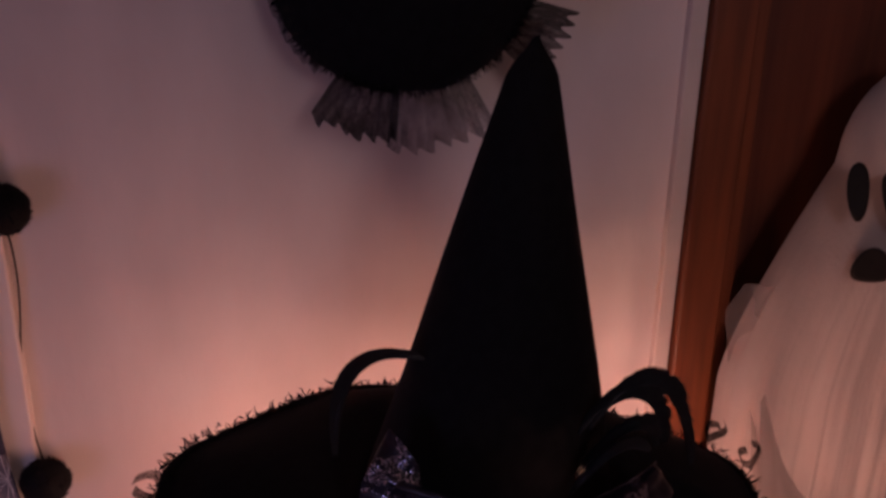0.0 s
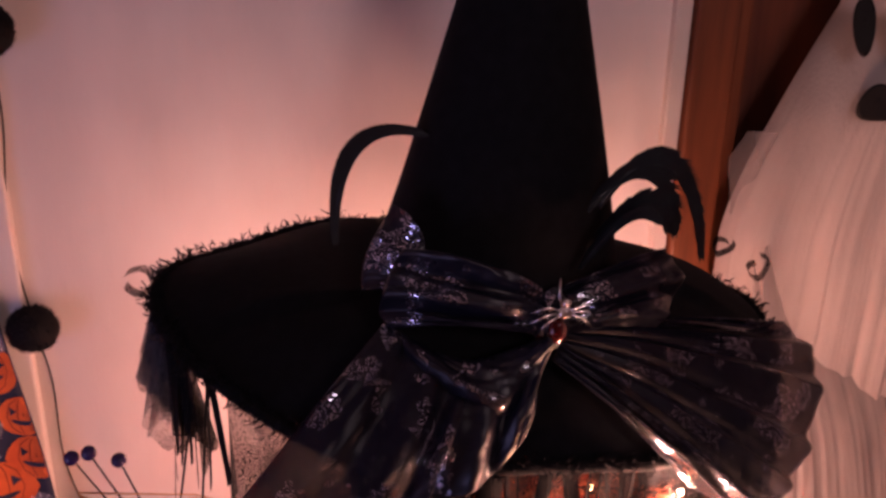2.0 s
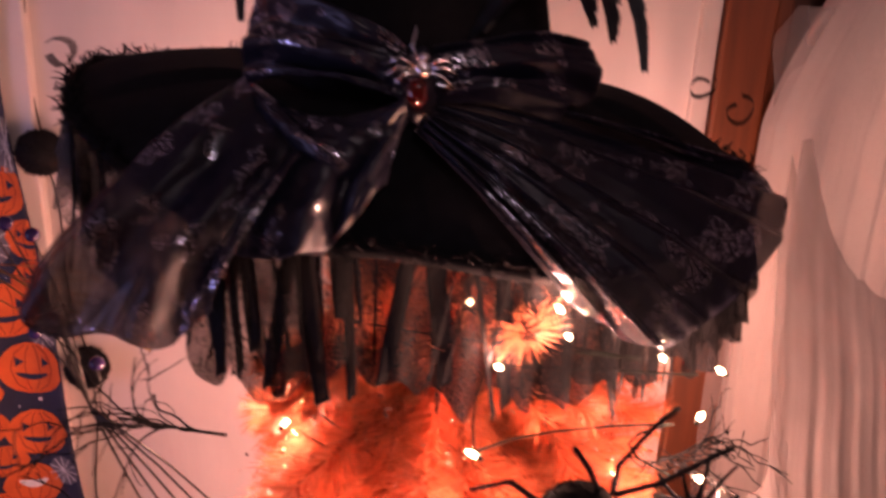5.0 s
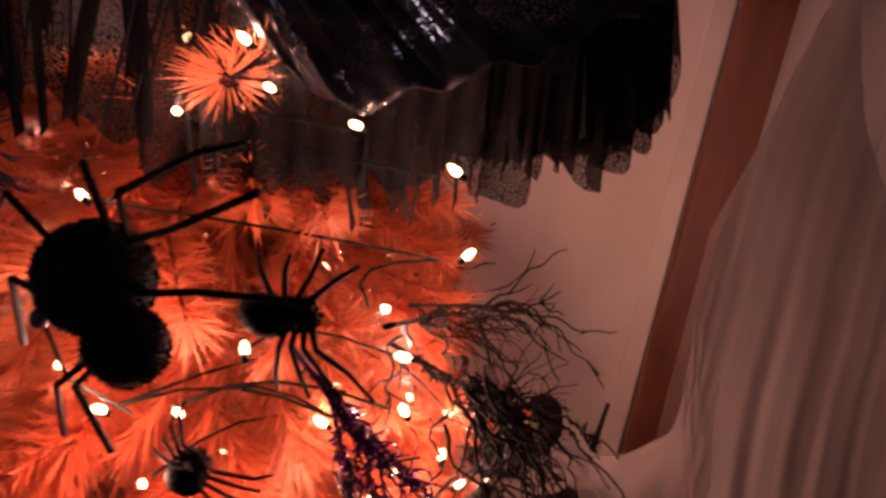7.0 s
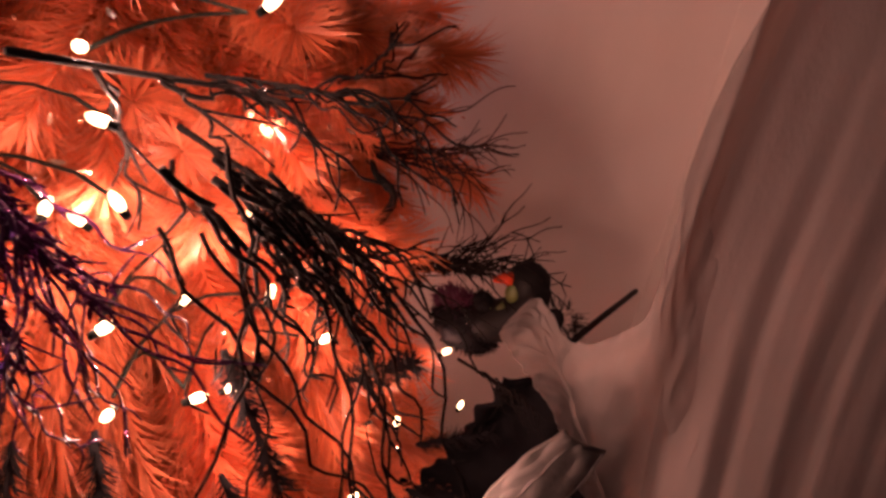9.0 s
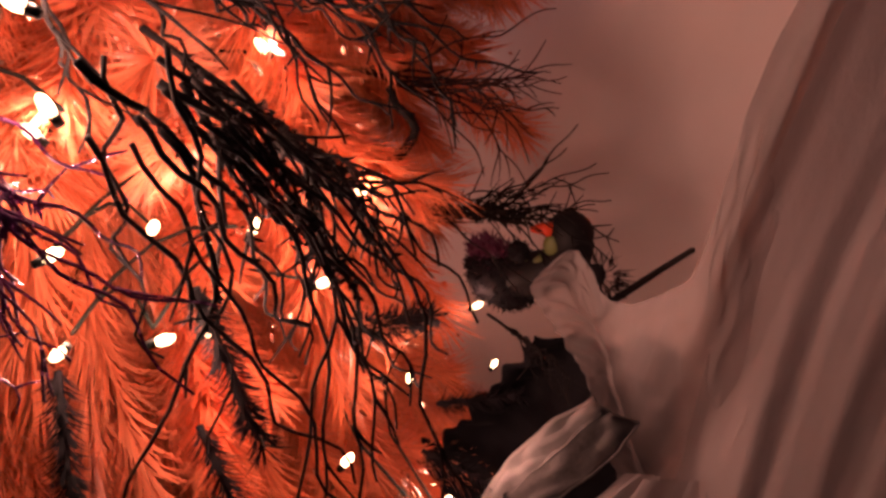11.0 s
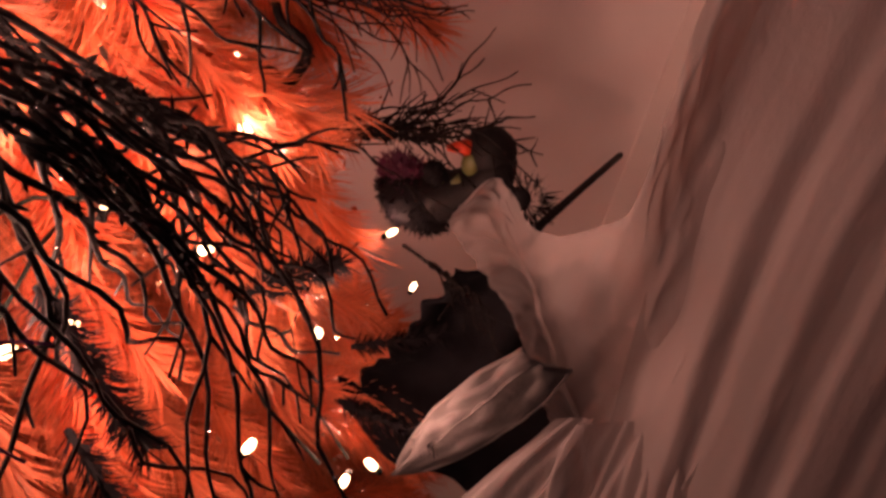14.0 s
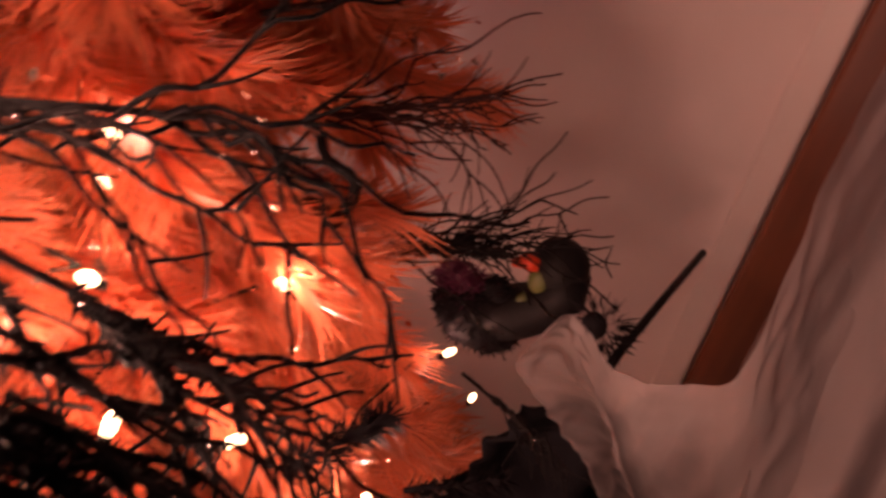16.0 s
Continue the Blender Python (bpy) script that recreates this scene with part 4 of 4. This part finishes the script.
def pom_spider():
    t = thing("pompom_spider", (0.105, -0.140, 1.300), "black pompom spider with bent pipe-cleaner legs on the tree", "spider decoration", "spiders on the tree")
    a, h = (0.105, -0.140, 1.307), (0.123, -0.146, 1.289)
    part("abdomen", fuzz(Shape().ball(a, 0.0208, 0.0205, 0.0200, 26, 18, 0.06), a, (0.0208, 0.0205, 0.0200), 2600, 1, 0.0024), FUR, t)
    part("head", fuzz(Shape().ball(h, 0.0145, 0.0140, 0.0138, 22, 14, 0.06), h, (0.0145, 0.014, 0.0138), 1600, 2, 0.0024), FUR, t)
    legs = [[(0.119, -0.140, 1.325), (0.119, -0.145, 1.344), (0.138, -0.130, 1.358), (0.150, -0.120, 1.362)], [(0.120, -0.142, 1.326), (0.140, -0.146, 1.337), (0.170, -0.145, 1.357)],
            [(0.124, -0.142, 1.308), (0.145, -0.138, 1.313), (0.185, -0.130, 1.318)], [(0.112, -0.140, 1.326), (0.107, -0.141, 1.338), (0.099, -0.138, 1.348)],
            [(0.112, -0.145, 1.280), (0.104, -0.150, 1.268), (0.118, -0.148, 1.244)], [(0.090, -0.142, 1.296), (0.074, -0.146, 1.300), (0.062, -0.130, 1.262)],
            [(0.090, -0.140, 1.314), (0.070, -0.142, 1.330), (0.052, -0.130, 1.316)], [(0.110, -0.146, 1.281), (0.092, -0.146, 1.262), (0.080, -0.130, 1.226)]]
    for i, l in enumerate(legs):
        s = Shape().tube(l, 0.0014, 0.0013, 6)
        r = random.Random(i)
        for p, q in zip(l, l[1:]):
            p, q = Vector(p), Vector(q)
            ax = (q - p).normalized()
            for j in range(90):
                d = (Vector((r.gauss(0, 1), r.gauss(0, 1), r.gauss(0, 1))).cross(ax)).normalized()
                s.needle(p.lerp(q, j / 90), d, 0.0026, 0.0004, ax)
        part("leg", s, FUR, t)


pom_spider()


def plush_spider(c, size, turn, seed, label):
    t = thing("plush_spider", c, label, "spider decoration", "spiders on the tree")
    c = Vector(c)
    R = Matrix.Rotation(turn, 3, "Y")

    def at(x, y, z):
        return c + R @ Vector((x, y, z)) * size
    part("abdomen", fuzz(Shape().ball(at(-0.5, 0, 0), 0.62 * size, 0.5 * size, 0.46 * size, 20, 14, 0.1), at(-0.5, 0, 0), (0.55 * size, 0.42 * size, 0.36 * size), 500, seed, 0.15 * size, 0.0006), FUR, t)
    part("head", fuzz(Shape().ball(at(0.35, 0, 0.08), 0.40 * size, 0.32 * size, 0.28 * size, 18, 12, 0.1), at(0.35, 0, 0.08), (0.4 * size, 0.32 * size, 0.28 * size), 350, seed + 1, 0.15 * size, 0.0006), FUR, t)
    for k in range(8):
        up = 1 if k < 4 else -1
        x = 0.05 + (k % 4) * 0.17
        s = Shape()
        s.tube([at(x, 0, 0.1 * up), at(x + 0.12 * ((k % 4) - 1.2), -0.30, 0.55 * up), at(x + 0.42 * ((k % 4) - 1.2), -0.05, (1.10 + 0.25 * (up < 0)) * up + 0.25 * jit(1)),
                at(x + 0.60 * ((k % 4) - 1.0), 0.1, (1.35 + 0.4 * (up < 0)) * up + 0.2 * jit(1))], 0.085 * size, 0.045 * size, 6)
        part("leg", s, FUR, t)
    return t


plush_spider((0.163, -0.108, 1.296), 0.0175, -0.22, 1, "small furry black spider clipped to an orange branch")
plush_spider((0.132, -0.118, 1.222), 0.014, -1.1, 5, "small furry black spider low on the tree")


def spray(root, direction, length, count, mat, name, label, seed, radius=0.0011, spreadk=0.5, droop=0.06, forks=3, wig=0.22, core=0.0, wave=0.0016, stemk=0.4, loose=0.0):
    """A bunch of thin wandering twigs from one root, each with side shoots."""
    global rnd
    keep, rnd = rnd, random.Random(seed)
    t = thing(name, root, label, "twig spray", "sprays in the tree")
    d0 = Vector(direction).normalized()
    stem = bend(root, d0, length * stemk, 4, droop, 0.16)
    part("stem", Shape().tube(stem, radius * 1.4, radius * 1.0, 6), mat, t)
    for k in range(count):
        p = stem[rnd.randrange(1, 5)] + Vector((jit(loose), jit(loose), jit(loose)))
        d = (d0 + Vector((jit(spreadk), jit(spreadk), jit(spreadk)))).normalized()
        s = Shape()
        pts = bend(p, d, length * rnd.uniform(0.8 - stemk, 1.12 - stemk), 18, droop * 0.62, wig * 0.7)
        ph, amp = rnd.uniform(0, 6), rnd.uniform(0.5, 1.3) * wave
        sd = d.orthogonal().normalized()
        up = d.cross(sd)
        pts = [q + (sd * math.sin(j * 1.15 + ph) + up * math.cos(j * 0.9 + ph)) * amp * min(1, j / 3) for j, q in enumerate(pts)]
        s.tube(pts, radius * rnd.uniform(0.75, 1.2), radius * 0.45, 5)
        for _ in range(forks):
            i = rnd.randrange(5, 17)
            dd = ((pts[i] - pts[i - 1]).normalized() + Vector((jit(.8), jit(.8), jit(.8)))).normalized()
            s.tube(bend(pts[i], dd, length * rnd.uniform(0.08, 0.2), 4, droop, wig), radius * 0.7, radius * 0.35, 4)
        if core:
            for _ in range(34):
                u = rnd.random() * 8
                i = int(u)
                q = pts[i].lerp(pts[i + 1], u - i)
                dd = (Vector((jit(1), jit(1), jit(1))) + d * 0.8).normalized()
                s.needle(q, dd, core * rnd.uniform(0.5, 1.2), 0.0012, dd.orthogonal().normalized())
        part("twig", s, mat, t)
    rnd = keep
    return t


spray((0.175, -0.01, 1.262), (0.90, 0.30, 0.05), 0.105, 9, TWIG, "twig_spray", "thin black glittered twigs reaching out of the tree", 1, 0.0008, 0.24, 0.03, wig=0.12)
spray((0.172, -0.02, 1.245), (0.75, 0.20, -0.35), 0.13, 14, TWIG, "twig_spray", "black glittered twig spray drooping from an orange branch", 2, 0.0009, 0.15, 0.05, wig=0.12, core=0.005)
spray((0.196, -0.094, 1.296), (0.02, 0.86, -0.40), 0.165, 9, TWIG, "twig_spray", "knobbly black branch with drooping side twigs", 61, 0.0009, 0.26, 0.05, 2, 0.12, wave=0.002, stemk=0.62)
spray((0.135, 0.100, 1.187), (0.55, 0.83, -0.08), 0.145, 18, TWIG_BACKLIT, "twig_spray", "fine black twigs reaching past the tree edge, tinted red-brown as backlit", 3, 0.0007, 0.16, 0.03, wig=0.10)
spray((0.128, 0.150, 1.079), (0.70, 0.62, 0.36), 0.140, 20, TWIG, "twig_spray", "bushy black twig spray beside the bird ornament", 24, 0.0008, 0.13, 0.05, wig=0.10, core=0.006)
spray((0.216, -0.046, 1.252), (0.48, 0.52, -0.60), 0.148, 22, TWIG, "twig_spray", "dense clump of long black wavy twigs drooping over the needles", 35, 0.0010, 0.20, 0.09, 1, 0.13, core=0.004, wave=0.0028, stemk=0.16, loose=0.010)
spray((0.224, -0.072, 1.268), (0.34, 0.24, -0.92), 0.140, 5, TWIG, "twig_spray", "long black wavy twigs hanging straight down", 36, 0.0010, 0.30, 0.05, 1, 0.12, wave=0.0028, stemk=0.14, loose=0.016)
spray((0.207, 0.165, 1.047), (0.90, -0.25, 0.22), 0.085, 8, TWIG, "twig_spray", "short black twigs under the bird ornament", 37, 0.0007, 0.16, 0.05, 1, wig=0.06)
spray((0.135, 0.115, 1.214), (0.72, 0.62, 0.36), 0.065, 4, TWIG, "twig_spray", "small forked black twig at the tree edge", 14, 0.0010, 0.35, 0.0, 3, 0.16)
spray((0.163, -0.104, 1.282), (0.70, 0.30, -0.65), 0.125, 14, PURPLE, "glitter_spray", "purple glittered drooping twig spray", 8, 0.0009, 0.13, 0.06, 2, 0.12, core=0.005, stemk=0.3)
spray((0.180, -0.100, 1.262), (0.30, 0.12, -0.95), 0.110, 9, PURPLE, "glitter_spray", "purple glittered spray hanging down the tree", 9, 0.0008, 0.16, 0.04, 2, 0.12, core=0.004)
spray((0.150, -0.110, 1.185), (0.20, -0.10, -0.75), 0.11, 7, TWIG, "twig_spray", "forked black twigs low on the tree", 40, 0.0010, 0.4, 0.02, 3, 0.12)
spray((-0.11, 0.02, 1.245), (-1.0, -0.1, 0.25), 0.18, 12, TWIG, "twig_spray", "dark thin twigs beside the pumpkin curtain", 12, 0.0009, 0.35, 0.03)
spray((-0.13, -0.03, 1.20), (-1.0, -0.25, 0.0), 0.16, 10, TWIG, "twig_spray", "dark thin twigs beside the pumpkin curtain", 13, 0.0009, 0.35, 0.03)


def dark_tip(root, direction, length, seed):
    """A short bristly black branch tip."""
    t = thing("black_branch_tip", root, "short bristly black branch tip in the orange tree", "branch")
    r = random.Random(seed)
    p, d = Vector(root), Vector(direction).normalized()
    part("stem", Shape().tube([p, p + d * length], 0.0015, 0.0008, 5), FUR, t)
    s = Shape()
    for k in range(420):
        q = p + d * length * r.random()
        o = (Vector((r.gauss(0, 1), r.gauss(0, 1), r.gauss(0, 1))).cross(d)).normalized()
        n = (o + d * 0.6).normalized()
        s.needle(q, n, 0.012 * r.uniform(0.6, 1.1), 0.0010, n.cross(d).normalized())
    part("bristles", s, FUR, t)


for k, (p, d, L) in enumerate((((0.207, 0.050, 1.104), (0.1, 0.9, -0.30), 0.052), ((0.204, -0.028, 1.168), (0.35, 0.12, -0.9), 0.070), ((0.172, -0.062, 1.130), (0.3, -0.2, -0.9), 0.06),
                               ((0.206, -0.030, 1.105), (0.5, 0.0, -0.75), 0.06), ((0.151, -0.082, 1.125), (0.1, -0.3, -0.9), 0.06), ((0.225, 0.095, 1.005), (0.8, 0.1, 0.1), 0.05), ((0.214, 0.118, 1.015), (0.7, 0.5, 0.3), 0.045))):
    dark_tip(p, d, L, k)


def curl(c, rad, mat):
    t = thing("curled_pick", c, "dark curled wire pick in the tree", "decoration")
    c = Vector(c)
    pts = [c + Vector((rad * math.cos(a * 0.3 - 2.2), 0.004 * math.sin(a), rad * 1.3 * math.sin(a * 0.3 - 2.2))) for a in range(15)]
    part("wire", Shape().tube(pts, 0.0030, 0.0016, 7), mat, t)


curl((0.162, 0.115, 1.162), 0.013, TWIG)


def bird():
    t = thing("bird_ornament", (0.20, 0.20, 1.06), "black bird ornament with red beak and plum feathers on a branch", "bird ornament")
    s = Shape().ball((0.217, 0.222, 1.081), 0.0142, 0.013, 0.0138, 26, 18, 0.03)
    s.tube([(0.222, 0.222, 1.080), (0.2235, 0.219, 1.070), (0.218, 0.216, 1.060), (0.208, 0.212, 1.052), (0.196, 0.208, 1.044)], 0.0105, 0.015, 14)
    part("head", s, BLACK, t)
    part("beak", Shape().tube([(0.209, 0.214, 1.083), (0.204, 0.211, 1.083), (0.199, 0.208, 1.081)], 0.0052, 0.0018, 10), RED, t, "small red beak")
    part("cheek", Shape().ball((0.2125, 0.2105, 1.076), 0.0050, 0.003, 0.0068, 14, 10), GREENLEAF, t, "pale olive cheek")
    part("bib", Shape().tube([(0.2105, 0.2075, 1.068), (0.206, 0.206, 1.061), (0.201, 0.205, 1.062)], 0.0024, 0.0014, 8), GREENLEAF, t)
    c = (0.188, 0.206, 1.040)
    part("body", fuzz(Shape().ball(c, 0.023, 0.016, 0.0165, 24, 16, 0.12), c, (0.022, 0.015, 0.0155), 900, 3, 0.006, 0.0012), FUR, t, "black feather body")
    c = (0.198, 0.202, 1.067)
    part("wing_tip", fuzz(Shape().ball(c, 0.0062, 0.006, 0.0068, 14, 10), c, (0.006, 0.006, 0.0065), 120, 6, 0.003, 0.001), FUR, t)
    c = (0.179, 0.207, 1.050)
    part("wing", fuzz(Shape().ball(c, 0.0145, 0.008, 0.0095, 18, 12, 0.2), c, (0.0145, 0.008, 0.0095), 420, 4, 0.008, 0.0011), PLUM, t, "plum feather wing")
    q = thing("thin_stick", (0.261, 0.200, 1.060), "thin black stick poking out of the gauze", "stick")
    part("shaft", Shape().tube([(0.260, 0.190, 1.062), (0.2605, 0.205, 1.069), (0.258, 0.27, 1.053), (0.256, 0.335, 1.037)], 0.0024, 0.0020, 7), BLACK, q)
    part("tuft", fuzz(Shape().ball((0.247, 0.201, 1.080), 0.006, 0.005, 0.007, 12, 8), (0.249, 0.202, 1.08), (0.010, 0.008, 0.008), 150, 8, 0.011, 0.0008), FUR, q)


bird()


def black_bundle():
    t = thing("black_cloth_bundle", (0.25, 0.14, 0.92), "bundle of black cloth under the gauze hem", "cloth")

    def fn(u, v):
        a, b = Vector((0.238, 0.165, 1.052)).lerp(Vector((0.300, 0.222, 1.050)), u), Vector((0.205, 0.122, 0.95)).lerp(Vector((0.345, 0.165, 0.88)), u)
        return a.lerp(b, v) + Vector((0.5, -0.8, 0)) * (0.008 * math.sin(u * 14 + v * 4) + 0.01 * noise.noise(Vector((u * 4, v * 4, 9)))) + Vector((-0.012, 0, 0.006)) * (1 - u) * noise.noise(Vector((v * 12, 3, 1)))
    part("cloth", Shape().grid(fn, 70, 80), FELT, t, thick=0.002)
    g = thing("grey_leaf", (0.26, 0.10, 0.95), "large crumpled grey cloth leaf below the gauze", "cloth leaf")

    def leaf(u, v):
        root, tip = Vector((0.307, 0.118, 1.082)), Vector((0.266, 0.100, 0.978))
        w = 0.0165 * math.sin(math.pi * min(1.0, 0.16 + 0.84 * v)) ** 0.6 + 0.002
        side = Vector((0.75, 0.55, -0.45)).normalized()
        p = root.lerp(tip, v) + side * (u - 0.5) * 2 * w
        return p + Vector((-0.3, -0.8, 0.4)) * (0.008 * math.sin(math.pi * u) + 0.005 * noise.noise(Vector((u * 5, v * 7, 2))))
    part("blade", Shape().grid(leaf, 26, 40), GREYCLOTH, g, thick=0.0015)
    part("midrib", Shape().tube([leaf(0.5, k / 12) + Vector((-0.3, -0.8, 0.4)) * 0.0008 for k in range(13)], 0.0011, 0.0006, 6), GREYCLOTH, g)
    for side in (0.0, 1.0):
        part("turned_edge", Shape().tube([leaf(side, k / 16) for k in range(17)], 0.0013, 0.0010, 6), GREYCLOTH, g)


black_bundle()


def berries():
    t = thing("berry_pick", (-0.25, 0.10, 1.15), "dark wire pick with glossy violet berries and gold tinsel wire", "berry pick", "berry picks")
    base = Vector((-0.235, 0.09, 1.22))
    for p in ((-0.301, 0.10, 1.358), (-0.289, 0.10, 1.361), (-0.269, 0.098, 1.354), (-0.258, 0.09, 1.292), (-0.222, 0.08, 1.262), (-0.276, 0.10, 1.275)):
        p = Vector(p)
        part("stalk", Shape().tube([base, base.lerp(p, 0.5) + Vector((0.006, 0, 0)), p], 0.0010, 0.0007, 5), WIRE, t)
        part("berry", Shape().ball(p, 0.0056, nu=14, nv=10), BERRY, t, "glossy violet berry")
    for k in range(6):
        z = 1.30 + 0.008 * k
        part("tinsel", Shape().tube([(-0.30, 0.10, z + 0.012 * math.sin(k)), (-0.26, 0.08, z - 0.004 + 0.004 * jit(1)), (-0.215, 0.07, z + 0.006 * jit(1)), (-0.17, 0.05, z - 0.01)], 0.0006, 0.0005, 4), GOLD, t, "gold wire" if k == 0 else "")
    for k in range(5):
        part("stalk", Shape().tube([base, base + Vector((0.02 + 0.01 * k, 0.0, -0.05)), base + Vector((0.05 + 0.02 * k, 0.0, -0.12))], 0.0013, 0.001, 5), WIRE, t)
    u = thing("berry_pick", (0.10, -0.16, 1.20), "single glossy violet berry on a dark wire stalk", "berry pick", "berry picks")
    part("berry", Shape().ball((0.085, -0.145, 1.287), 0.0038, nu=14, nv=10), BERRY, u)
    part("stalk", Shape().tube([(0.085, -0.143, 1.284), (0.090, -0.138, 1.26), (0.096, -0.11, 1.23)], 0.0010, 0.0009, 5), WIRE, u)


berries()
